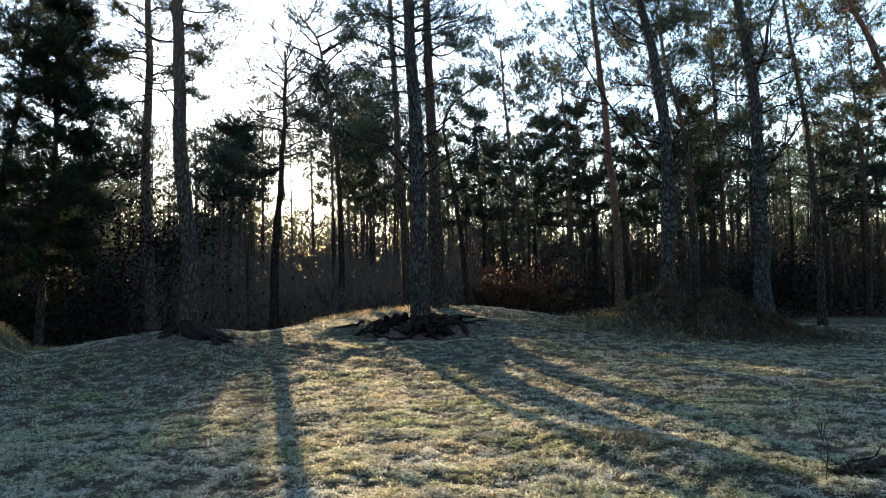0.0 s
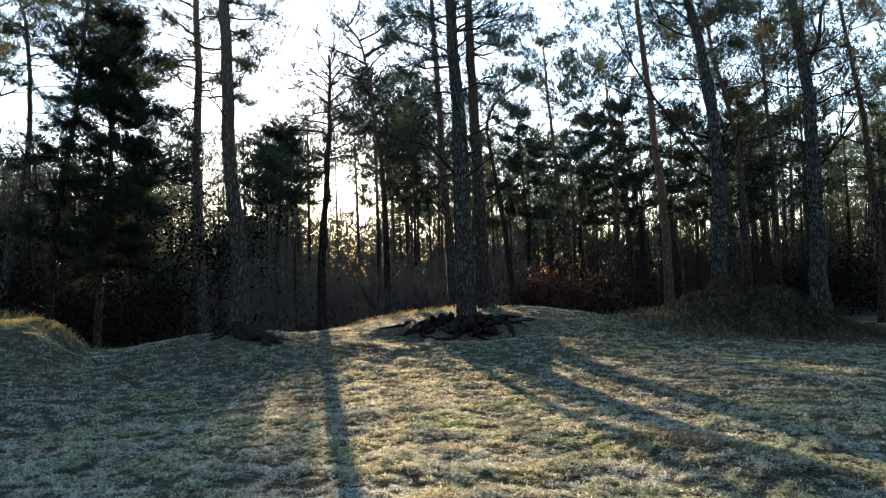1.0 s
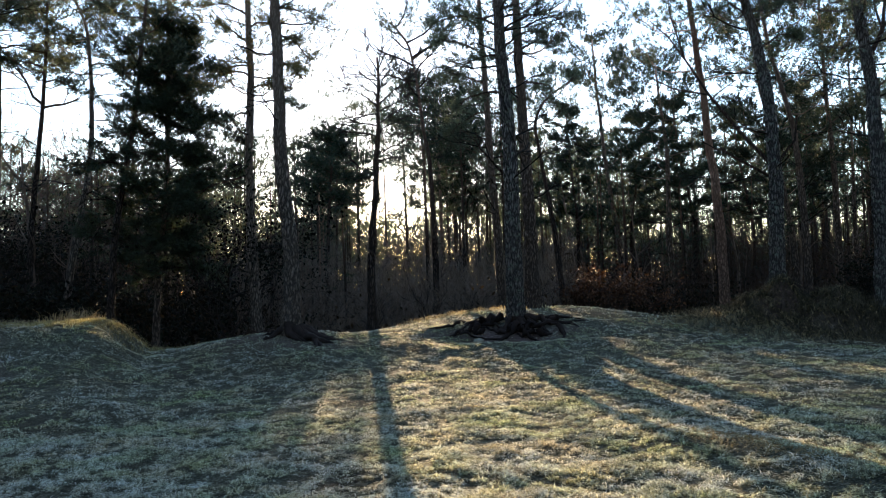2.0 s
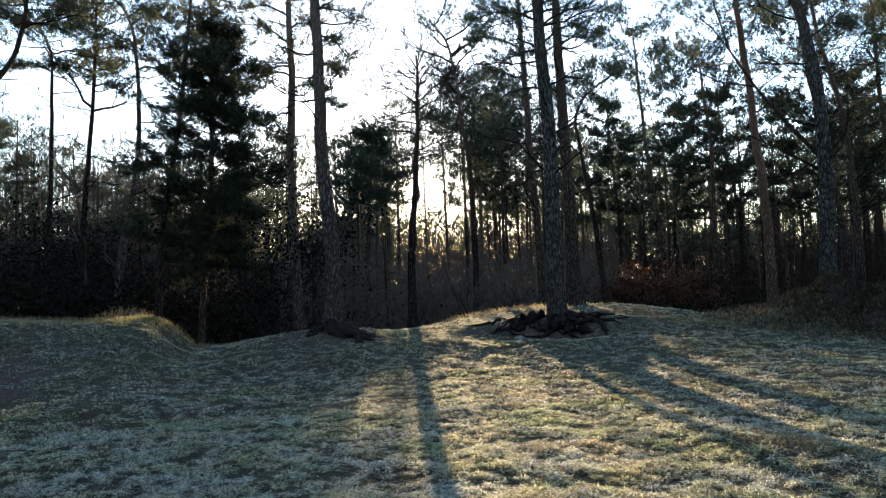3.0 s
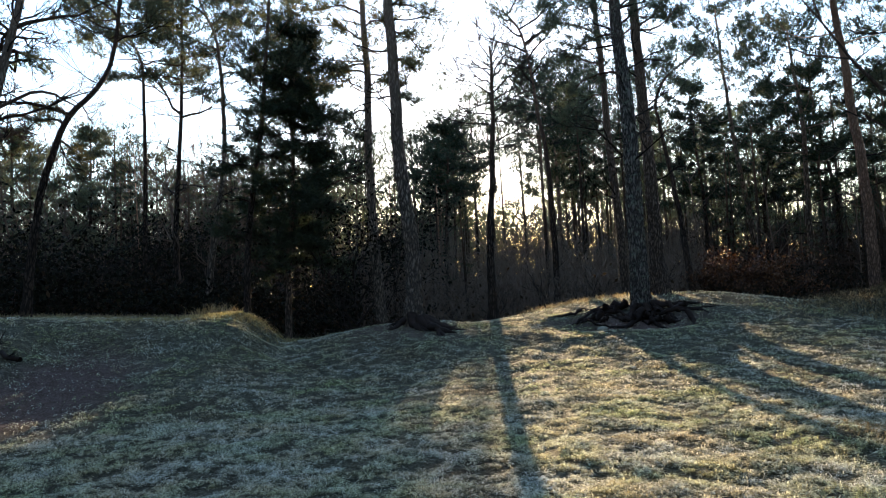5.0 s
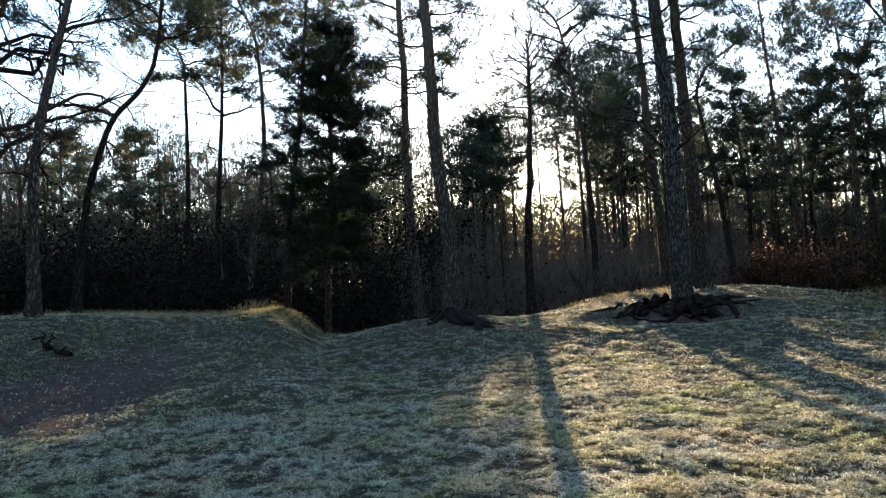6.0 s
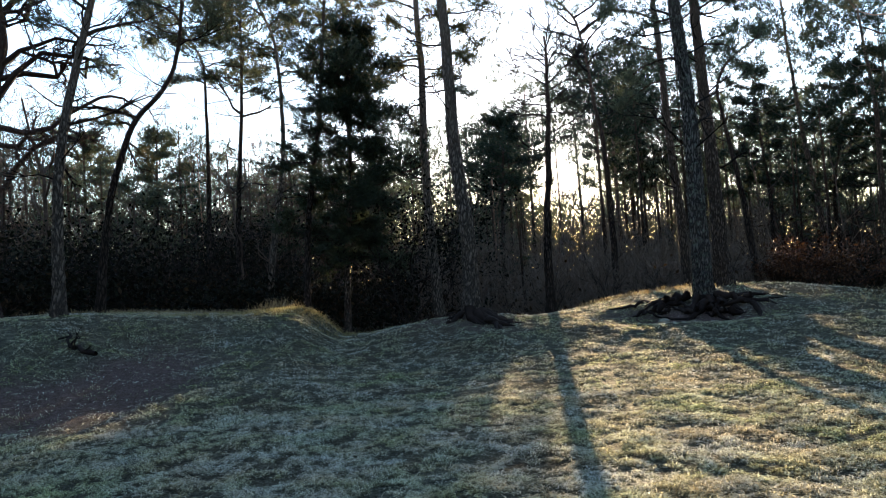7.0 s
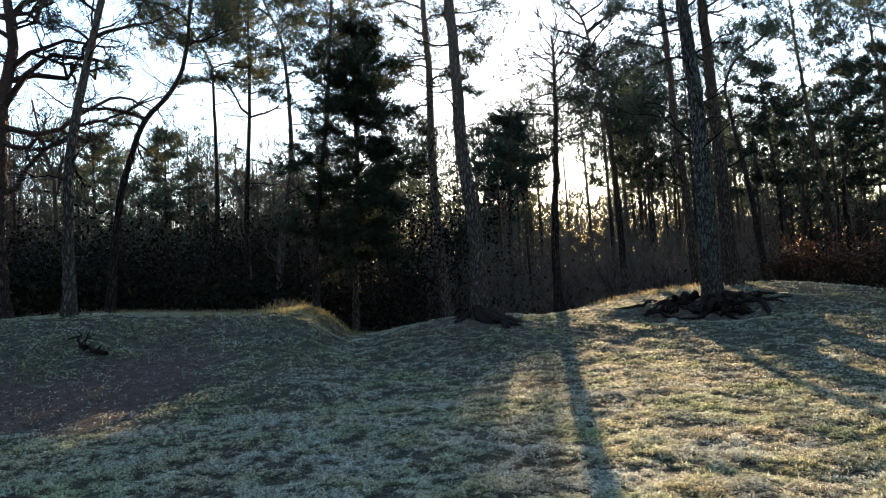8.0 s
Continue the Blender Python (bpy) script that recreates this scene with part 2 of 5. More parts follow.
def ground_material():
    m, n, l, b = mat("heath_ground", 0.95)
    geo = n.new("ShaderNodeNewGeometry")
    at = n.new("ShaderNodeAttribute")
    at.attribute_name = "cover"
    sep = n.new("ShaderNodeSeparateColor")
    l.new(at.outputs["Color"], sep.inputs[0])
    f1 = noise_tex(n, l, geo.outputs["Position"], 38, 5, 0.75)
    f2 = noise_tex(n, l, geo.outputs["Position"], 8.0, 6, 0.7)
    f3 = noise_tex(n, l, geo.outputs["Position"], 0.7, 3)
    fine = ramp(n, l, f1, [(0.44, (0.012, 0.013, 0.008)), (0.52, (0.08, 0.082, 0.055)), (0.6, (0.4, 0.4, 0.32))])
    mid = ramp(n, l, f2, [(0.42, (0.02, 0.02, 0.012)), (0.53, (0.1, 0.095, 0.06)), (0.64, (0.3, 0.285, 0.2))])
    grass = mixc(n, l, 0.5, fine, mid)
    grass = mixc(n, l, 0.25, grass, ramp(n, l, f3, [(0.35, (0.1, 0.075, 0.04)), (0.65, (0.07, 0.085, 0.06))]))
    soil = mixc(n, l, 0.5, ramp(n, l, f1, [(0.42, (0.03, 0.018, 0.013)), (0.57, (0.2, 0.145, 0.125))]), ramp(n, l, f2, [(0.42, (0.06, 0.038, 0.03)), (0.57, (0.15, 0.108, 0.095))]))
    litter = mixc(n, l, 0.5, ramp(n, l, f1, [(0.42, (0.01, 0.007, 0.005)), (0.57, (0.07, 0.045, 0.027))]), ramp(n, l, f2, [(0.3, (0.015, 0.011, 0.008)), (0.7, (0.05, 0.033, 0.021))]))
    c = mixc(n, l, sep.outputs[1], grass, soil)
    c = mixc(n, l, sep.outputs[0], c, litter)
    l.new(c, b.inputs["Base Color"])
    bp = n.new("ShaderNodeBump")
    bp.inputs["Strength"].default_value, bp.inputs["Distance"].default_value = 1.0, 0.09
    l.new(mixc(n, l, 0.35, f1, f2), bp.inputs["Height"])
    l.new(bp.outputs[0], b.inputs["Normal"])
    return m


def bare_soil(x, y):
    """Trodden, brown earth: the path on the low side of the bank, and the worn mound tops."""
    y = y / VIEW_STRETCH
    k = 0.8 * (hump(x, y, 5.7, 16.9, 1.2, 1.1) + hump(x, y, 7.8, 16.7, 1.3, 1.0))
    k = k + 1.1 * hump(x, y, -8.9, 7.7, 1.9, 0.75, -60) + 0.75 * hump(x, y, -9.9, 6.4, 1.3, 0.7, -30) + 0.95 * hump(x, y, -0.7, 15.3, 1.5, 0.55) + 0.6 * hump(x, y, -5.9, 13.6, 1.5, 0.8)
    return np.clip(k * 1.5 - 0.35 + 0.5 * (lattice(x * 2.3, y * 2.3, 5) - 0.5), 0, 1)


def surface_lift(x, y):
    """Tussocks: lumps and hollows of a hand's to a foot's breadth."""
    z = 0.035 * (lattice(x * 1.9, y * 1.9, 11) - 0.5) + 0.036 * (lattice(x * 4.3 + 0.4 * y, y * 4.3, 12) ** 2 - 0.33)
    return z * (1 - 0.6 * bare_soil(x, y))


def build_ground():
    def axis(lo, hi, step, far):
        mid = np.arange(lo, hi + step / 2, step)
        out, s = [], step
        p = hi
        while p < far:
            s *= 1.22
            p += s
            out.append(p)
        low = [lo - (q - hi) for q in out]
        return np.array(low[::-1] + list(mid) + out)
    xs, ys = axis(-17, 15, 0.15, 1500), axis(4.0, 25, 0.15, 1500)
    X, Y = np.meshgrid(xs, ys)
    Z = ground(X, Y)
    near = (1 - wooded(X, Y)) * (np.hypot(X, Y) < 40)
    Z = Z + near * surface_lift(X, Y)
    nx, ny = len(xs), len(ys)
    idx = np.arange(nx * ny).reshape(ny, nx)
    quads = np.stack([idx[:-1, :-1], idx[:-1, 1:], idx[1:, 1:], idx[1:, :-1]], -1).reshape(-1, 4)
    ob = mesh_object("ground", np.stack([X, Y, Z], -1).reshape(-1, 3), [quads], ground_material(), smooth=True)
    col = ob.data.color_attributes.new("cover", "FLOAT_COLOR", "POINT")
    data = np.zeros((nx * ny, 4), np.float32)
    data[:, 0], data[:, 1], data[:, 3] = wooded(X, Y).ravel(), bare_soil(X, Y).ravel(), 1
    col.data.foreach_set("color", data.ravel())
    return tagged(ob, "frost-covered heath grass with brown earth and leaf litter", "ground", kind="structure")


build_ground()


# ---- building blocks for plants ----
class Soup:
    """Gathers tubes and loose triangles into one mesh."""

    def __init__(self):
        self.v, self.f, self.n = [], [], 0

    def add(self, verts, *faces):
        self.v.append(np.asarray(verts, float))
        self.f += [np.asarray(q) + self.n for q in faces]
        self.n += len(verts)

    def tube(self, pts, radii, sides=5, rough=0.0, rng=None):
        pts, radii = np.asarray(pts, float), np.asarray(radii, float)
        n = len(pts)
        tan = np.gradient(pts, axis=0)
        tan /= np.linalg.norm(tan, axis=1)[:, None] + 1e-9
        ref = np.array([0.0, 1.0, 0.0]) if abs(tan[:, 2]).mean() > 0.6 else np.array([0.0, 0.0, 1.0])
        a = np.cross(tan, ref)
        a /= np.linalg.norm(a, axis=1)[:, None] + 1e-9
        b = np.cross(tan, a)
        ang = np.arange(sides) * 2 * np.pi / sides
        rr = radii[:, None] * np.ones((n, sides))
        if rough and rng is not None:
            rr = rr * (1 + rough * rng.normal(size=(n, sides)))
        ring = pts[:, None] + rr[..., None] * (np.cos(ang)[None, :, None] * a[:, None] + np.sin(ang)[None, :, None] * b[:, None])
        idx = np.arange(n * sides).reshape(n, sides)
        nxt = np.roll(idx, -1, axis=1)
        quads = np.stack([idx[:-1], idx[1:], nxt[1:], nxt[:-1]], -1).reshape(-1, 4)
        self.add(ring.reshape(-1, 3), quads)

    def make(self, name, material, parent=None, smooth=False):
        return mesh_object(name, np.concatenate(self.v), self.f_sorted(), material, parent, smooth)

    def f_sorted(self):
        return [np.concatenate([q for q in self.f if q.shape[1] == k]) for k in (3, 4) if any(q.shape[1] == k for q in self.f)]


def unit(v):
    return v / (np.linalg.norm(v, axis=-1, keepdims=True) + 1e-9)


def needle_tris(centres, ways, rng, count, length, width):
    """Sprays of needles: count thin triangles round each centre, leaning along its way."""
    n = len(centres)
    c = np.repeat(np.asarray(centres, float), count, axis=0)
    w = np.repeat(unit(np.asarray(ways, float)), count, axis=0)
    d = unit(unit(rng.normal(size=(n * count, 3))) + 0.55 * w)
    ln = length * rng.uniform(0.6, 1.2, (n * count, 1))
    side = unit(np.cross(d, rng.normal(size=(n * count, 3)))) * width
    st = c + w * rng.uniform(-0.6, 0.6, (n * count, 1)) * length
    v = np.stack([st - side * 0.5, st + side * 0.5, st + d * ln], 1).reshape(-1, 3)
    return v, np.arange(len(v)).reshape(-1, 3)


def curve(p, d, length, droop, rise, k, rng, wander=0.08):
    """A limb's centre line: it sets out along d, sags by droop and turns up by rise at its end."""
    s = np.linspace(0, 1, k)[:, None]
    jig = np.cumsum(rng.normal(size=(k, 3)) * wander * length / k, axis=0)
    jig[0] = 0
    pts = p + d * s * length + jig
    pts[:, 2:] += (-droop * s * (1 - s) * 4 * 0.25 + rise * s ** 2) * length
    return pts


def fork(soup, p, d, length, r, level, rng, spread=0.7, kids=3, up=0.15, sides=4, ends=None, thin=0.006, gnarl=0.16):
    """A bare, branching limb."""
    k = 5 if level > 1 else 4 if level == 1 else 3
    pts = curve(p, unit(d), length, 0.0, up, k, rng, gnarl)
    soup.tube(pts, np.linspace(max(r, thin), max(r * 0.45, thin * 0.8), k), sides if level > 1 else 3)
    if level == 0:
        if ends is not None:
            ends.append((pts[-1], pts[-1] - pts[-2]))
        return
    for i in range(kids):
        t = rng.uniform(0.35, 1.0)
        q = pts[min(k - 1, int(t * (k - 1) + 0.5))]
        nd = unit(unit(pts[-1] - pts[0]) + spread * unit(rng.normal(size=3)))
        fork(soup, q, nd, length * rng.uniform(0.4, 0.7), r * 0.5, level - 1, rng, spread, kids, up, sides, ends, thin, gnarl)


def trunk_line(height, lean, bend, az, k=26):
    """Local centre line of a trunk that leans sideways (across az) by lean*h + bend*h*h."""
    h = np.linspace(0, height, k)
    hh = np.minimum(h, 10.0)
    off = lean * hh + bend * hh * hh + (lean + 2 * bend * 10.0) * (h - hh) * 0.6
    return np.stack([off * math.cos(radians(az)), -off * math.sin(radians(az)), h], -1)


def at_height(line, h):
    return np.array([np.interp(h, line[:, 2], line[:, i]) for i in range(3)])


def furrows(u, v, seed):
    """Cracked plates on a surface laid out in plate units: 0 in the cracks, rising to 1 on the plates."""
    ui, vi = np.floor(u).astype(np.int64), np.floor(v).astype(np.int64)
    d1, d2 = np.full(u.shape, 9.0), np.full(u.shape, 9.0)
    for du in (-1, 0, 1):
        for dv in (-1, 0, 1):
            a, b = ui + du, vi + dv
            q = (a * 73856093 + b * 19349663 + seed * 83492791) & 0x7FFFFFFF
            q = ((q ^ (q >> 13)) * 1274126177) & 0x7FFFFFFF
            cu, cv = a + (q & 1023) / 1023, b + ((q >> 10) & 1023) / 1023
            d = np.hypot(u - cu, v - cv)
            d1, d2 = np.minimum(d1, d), np.minimum(d2, np.maximum(d1, d))
    return np.clip((d2 - d1) * 3.0, 0, 1)


def build_trunk(line, dia, rng, bark, parent, flare=0.5, sides=14, top=0.25, plates=False):
    """A tapering trunk with a flared foot; plates: with furrowed bark in its surface."""
    s = Soup()
    h = line[:, 2]
    fine = np.unique(np.concatenate([h, [0.12, 0.25, 0.45, 0.75]]))
    wob = np.stack([np.interp(fine, h, np.convolve(rng.normal(size=len(h)), [0.25, 0.5, 0.25], "same")) for _ in range(2)], -1) * dia * 0.05
    if plates:
        grid = np.concatenate([np.arange(0, min(9.5, h[-1]), 0.055), np.arange(min(9.5, h[-1]), h[-1], 0.5), h[-1:]])
        wob = np.stack([np.interp(grid, fine, wob[:, i]) for i in range(2)], -1)
        fine, sides = grid, 36
    pts = np.array([at_height(line, q) for q in fine])
    pts[0, 2] -= 0.35
    pts[:, :2] += wob
    r = dia / 2 * (1 - (1 - top) * fine / h[-1]) + dia / 2 * flare * np.exp(-fine / 0.28)
    if not plates:
        s.tube(pts, r, sides, 0.05, rng)
        return s.make("trunk", bark, parent, True)
    ang = np.arange(sides) * 2 * np.pi / sides
    around = max(6, round(2 * math.pi * dia / 2 / 0.075))
    U, V = np.meshgrid(np.arange(sides) / sides * around, fine / 0.24)
    seam = furrows(U, V, int(dia * 1000))
    seam[:, 0] = (seam[:, 1] + seam[:, -1]) / 2
    rough = 0.17 * (seam - 0.6) * np.clip(1.2 - fine / 11, 0.25, 1)[:, None] + 0.03 * rng.normal(size=seam.shape)
    rr = r[:, None] * (1 + rough + 0.05 * np.sin(3 * ang + fine[:, None] * 0.7) + 0.18 * flare * np.exp(-fine / 0.35)[:, None] * np.sin(5 * ang + 1.0))
    ring = pts[:, None] + np.stack([rr * np.cos(ang), rr * np.sin(ang), np.zeros_like(rr)], -1)
    idx = np.arange(len(fine) * sides).reshape(len(fine), sides)
    nxt = np.roll(idx, -1, axis=1)
    s.add(ring.reshape(-1, 3), np.stack([idx[:-1], nxt[:-1], nxt[1:], idx[1:]], -1).reshape(-1, 4))
    return s.make("trunk", bark, parent, False)


def pine(x, y, height, dia, lean=0.0, bend=0.0, crown=0.5, radius=2.4, limbs=14, seed=0, bark=None, needles=None, tufts=14, size=0.14,
         dead=6, dead_from=0.2, label="", line=None, count=11, width=0.018, flat=0.38, pad=0.21, far=False, group="", flare=0.5, dead_len=1.0, plates=False):
    """A Scots pine at (x, y): trunk, limbs, a crown of needle sprays, and dead stubs below it."""
    rng = np.random.default_rng(seed + 100)
    az, away = math.degrees(math.atan2(x, y)), math.hypot(x, y)
    root = new("pine_tree")
    root.location = (x, y, gz(x, y))
    tagged(root, label or "Scots pine with dark needles rising from the wood's floor", "tree", group)
    line = trunk_line(height, lean, bend, az, 9 if far else 26) if line is None else line
    height = line[-1, 2]
    build_trunk(line, dia, rng, bark or BARK, root, flare, 6 if far else 14, 0.25, plates)
    cen, way = [], []
    joined = Soup()
    limbs = limbs if far else round(limbs * 1.15)
    for i in range(limbs):
        u = (i + rng.uniform(0, 1)) / limbs
        u = u if far else u ** (1.6 if away < 22 else 1.0)
        h = height * (crown + (0.99 - crown) * u)
        a = i * 2.4 + rng.uniform(-0.5, 0.5)
        ln = radius * (1.0 - 0.55 * u ** 1.5) * rng.uniform(0.65, 1.15) * (0.7 + 0.6 * min(1, u * 3))
        d = unit(np.array([math.cos(a), math.sin(a), 0.15 + 0.55 * u]))
        kl = 4 if far else 6
        limb = curve(at_height(line, h), d, ln, 0.5, 0.25, kl, rng, 0.16)
        sp = joined if far else Soup()
        r0 = dia * (0.1 if far else 0.062) * (1 - 0.5 * u) + 0.01
        sp.tube(limb, np.linspace(r0, r0 * 0.25, kl), 3 if far else 4)
        subs = 3 if far else 6
        for j in range(subs):
            t = (0.3 if far else 0.45) + (0.7 if far else 0.55) * (j + 0.5) / subs
            q = np.array([np.interp(t, np.linspace(0, 1, kl), limb[:, k]) for k in range(3)])
            side = unit(np.cross(d, [0, 0, 1.0])) * (1 if j % 2 else -1)
            sd = unit(d * 0.6 + side * rng.uniform(0.4, 1.0) + np.array([0, 0, rng.uniform(-0.1, 0.5)]))
            sl = ln * rng.uniform(0.25, 0.45)
            kk = 2 if far else 4
            tw = curve(q, sd, sl, 0.2, 0.3, kk, rng, 0.3)
            sp.tube(tw, np.linspace(r0 * 0.35, 0.004, kk), 3)
            if far:
                spot = q + (tw[-1] - tw[0]) * 0.7
                for _ in range(tufts):
                    cen.append(spot + rng.normal(size=3) * np.array([0.34, 0.34, 0.34 * flat]) * (0.4 + 0.25 * ln))
                    way.append(sd + np.array([0, 0, 0.8]))
                continue
            for clump in range(2):
                spot = tw[0] + (tw[-1] - tw[0]) * (0.45 + 0.5 * clump) + rng.normal(size=3) * np.array([0.1, 0.1, 0.04])
                for _ in range(tufts // (2 if h < 1.6 + 0.43 * away else 5)):
                    cen.append(spot + rng.normal(size=3) * np.array([pad, pad, pad * flat]))
                    way.append(sd + np.array([0, 0, 0.8]))
        if not far:
            sp.make("limb", bark or BARK, root)
    for i in range(dead):
        h = height * (dead_from + (crown - dead_from) * (i + rng.uniform(0, 1)) / max(dead, 1))
        a = rng.uniform(0, 6.28)
        sp = joined if far else Soup()
        fork(sp, at_height(line, h), np.array([math.cos(a), math.sin(a), rng.uniform(-0.1, 0.5)]), dead_len * rng.uniform(0.5, 1.3) * (0.5 + radius * 0.25), dia * 0.05 + 0.008, 1 if far else 2, rng, 0.7, 3, 0.1, 4, None, 0.006 if far else 0.008)
        if not far:
            sp.make("dead_branch", TWIG, root)
    if far and joined.v:
        jb = joined.make("branchwork", bark or BARK, root)
        jb["kind"] = "stuff"
    if cen:
        grow = 1.0 if far else max(1.0, away / 17.0)
        v, f = needle_tris(cen, way, rng, count, size * grow ** 0.5, width * grow)
        cr = mesh_object("crown", v, [f], needles or NEEDLE, root)
        cr["kind"] = "stuff"
    return root


# ---- the pines round the clearing ----
RIM = "pines round the clearing"


def side_line(x, y, pairs, height):
    """A trunk's local centre line from pairs of (sideways, height) across the way from the clearing, carried on to its full height."""
    a = math.atan2(x, y)
    p = np.array(pairs, float)
    if height > p[-1, 1] + 0.1:
        run = (p[-1, 0] - p[-2, 0]) / (p[-1, 1] - p[-2, 1])
        p = np.vstack([p, [p[-1, 0] + 0.6 * run * (height - p[-1, 1]), height]])
    h = np.linspace(0, height, 46)
    o = np.interp(h, p[:, 1], p[:, 0])
    for _ in range(2):
        o[1:-1] = (o[:-2] + 2 * o[1:-1] + o[2:]) / 4
    return np.stack([o * math.cos(a), -o * math.sin(a), h], -1)


def sideways(root, lat, up, back):
    a = math.atan2(root.location.x, root.location.y)
    return np.array([lat * math.cos(a) + back * math.sin(a), -lat * math.sin(a) + back * math.cos(a), up])


def arm(root, line, h, lat, up, r, seed, back=0.0, level=2, material=None, name="dead_branch"):
    """A bare limb that leaves the trunk at height h and ends lat metres across and up metres higher."""
    rng = np.random.default_rng(seed)
    d = sideways(root, lat, up, back)
    sp = Soup()
    fork(sp, at_height(line, h), unit(d), float(np.linalg.norm(d)), r, level, rng, 0.6, 3, 0.04, 6, None, 0.009, 0.22)
    return sp.make(name, material or BARK_SHADED, root, True)


def bough(root, line, h, lat, up, r, seed, back=0.0, sag=0.25, tufts=5, needles=None, material=None, spread=0.7, reach=(0.12, 0.32), count=12, fine=1.0):
    """A living limb: it arches out, its side twigs hang a little, and each twig ends in sprays of needles."""
    rng = np.random.default_rng(seed)
    d = sideways(root, lat, up, back)
    length = float(np.linalg.norm(d))
    d = unit(d)
    sp, cen, way = Soup(), [], []
    k = 9
    main = curve(at_height(line, h), d, length, -4 * sag, -sag, k, rng, 0.22)
    sp.tube(main, np.linspace(r, r * 0.25, k), 5)
    side = unit(np.cross(d, [0, 0, 1.0]))
    for j in range(int(5 + 4 * length)):
        t = rng.uniform(0.22, 1.0)
        q = np.array([np.interp(t, np.linspace(0, 1, k), main[:, i]) for i in range(3)])
        sd = unit(d * rng.uniform(0.2, 0.9) + side * rng.normal() * spread + np.array([0, 0, rng.uniform(-0.45, 0.4)]))
        tw = curve(q, sd, length * rng.uniform(*reach), 0.3, 0.2, 5, rng, 0.35)
        sp.tube(tw[::2], np.linspace(r * 0.28, 0.005, 3), 3)
        for c in (2, 3, 4):
            for _ in range(tufts):
                cen.append(tw[c] + rng.normal(size=3) * np.array([0.1, 0.1, 0.05]))
                way.append(sd + np.array([0, 0, 0.5]))
    limb = sp.make("limb", material or BARK_SHADED, root)
    far = max(1.0, math.hypot(root.location.x, root.location.y) / 17.0)
    v, f = needle_tris(cen, way, rng, count, 0.12 * far ** 0.5, 0.013 * far * fine)
    sprays = mesh_object("needle_sprays", v, [f], needles or NEEDLE, root)
    sprays["kind"] = "stuff"
    return limb


def rim_pine(x, y, height, dia, pairs, **more):
    """A pine at the clearing's edge whose trunk follows the pairs of (sideways, height)."""
    line = side_line(x, y, pairs, height)
    return pine(x, y, height, dia, line=line, group=RIM, **more), line


AX, AY = -5.58, 15.48
a_tree, a_line = rim_pine(AX, AY, 14.0, 0.365, [(0, 0), (0, 1.7), (-0.06, 2.6), (-0.15, 3.7), (-0.19, 5.0), (-0.2, 6.2), (-0.27, 7.7)], crown=0.56, radius=2.3, limbs=16, seed=1, bark=BARK_PALE, needles=NEEDLE_SUNLIT,
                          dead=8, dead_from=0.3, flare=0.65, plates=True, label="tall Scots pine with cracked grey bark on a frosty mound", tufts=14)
bb_tree, bb_line = rim_pine(-7.78, 19.0, 15.0, 0.31, [(0, 0), (-0.15, 2.8), (-0.2, 4.5), (-0.22, 6.0), (-0.15, 7.3), (-0.15, 8.7), (-0.2, 9.9)], crown=0.5, radius=2.6, limbs=14, seed=2, bark=BARK_PALE, needles=NEEDLE_SUNLIT,
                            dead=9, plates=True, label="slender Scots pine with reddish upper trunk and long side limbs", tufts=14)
c_tree, c_line = rim_pine(-0.6, 17.88, 15.5, 0.43, [(0, 0), (0.0, 1.6), (0.02, 4.0), (-0.06, 5.4), (-0.18, 7.8)], crown=0.5, radius=2.5, limbs=16, seed=3, bark=BARK_MOSS, dead=8, flare=0.35, plates=True,
                          label="stout Scots pine with lichened bark above bared roots", tufts=14)
d_tree, d_line = rim_pine(-0.15, 20.7, 15.0, 0.40, [(0, 0), (-0.04, 1.4), (-0.06, 3.5), (-0.15, 5.5), (-0.22, 8.5)], crown=0.5, radius=2.4, limbs=14, seed=4, bark=BARK, dead=8, plates=True,
                          label="straight Scots pine with plated brown bark on a mound", tufts=14)
j_tree, j_line = rim_pine(-1.27, 24.56, 15.0, 0.33, [(0, 0), (-0.08, 3.0), (-0.2, 5.0), (-0.28, 7.3), (-0.42, 10.0)], crown=0.48, radius=2.5, limbs=14, seed=5, bark=BARK, dead=8, tufts=14)
rim_pine(4.05, 33.35, 13.0, 0.3, [(0, 0), (-0.25, 3.2), (-0.7, 6.8), (-1.0, 10.7)], crown=0.46, radius=2.3, limbs=18, seed=6, needles=NEEDLE_SHADED)
rim_pine(5.42, 30.12, 10.6, 0.31, [(0, 0), (0.04, 3.0), (0.1, 7.1), (-0.1, 8.9)], crown=0.5, radius=2.5, limbs=17, seed=7, needles=NEEDLE_SHADED, label="Scots pine with dark layered pads of needles")
rim_pine(5.84, 23.4, 15.0, 0.33, [(0, 0), (-0.03, 2.6), (-0.16, 4.9), (-0.32, 7.1), (-0.48, 8.8), (-0.65, 11.0)], crown=0.52, radius=2.6, limbs=16, seed=8, bark=BARK_RED, dead=6, plates=True,
         label="Scots pine with bright reddish bark behind a grassy heap", tufts=14)
f_tree, f_line = rim_pine(6.42, 20.1, 14.5, 0.42, [(0, 0), (0.0, 1.7), (0.06, 3.5), (0.06, 4.4), (-0.05, 5.9), (-0.3, 7.7), (-0.58, 9.0)], crown=0.55, radius=2.8, limbs=16, seed=9, bark=BARK_MOSS, dead=4, plates=True,
                          label="Scots pine with lichened bark and a long dead fork", tufts=14)
rim_pine(9.45, 26.4, 13.5, 0.3, [(0, 0), (0.0, 2.8), (-0.06, 5.0), (-0.2, 6.9), (-0.5, 8.3), (-0.9, 10.3)], crown=0.48, radius=2.7, limbs=16, seed=10, tufts=14)
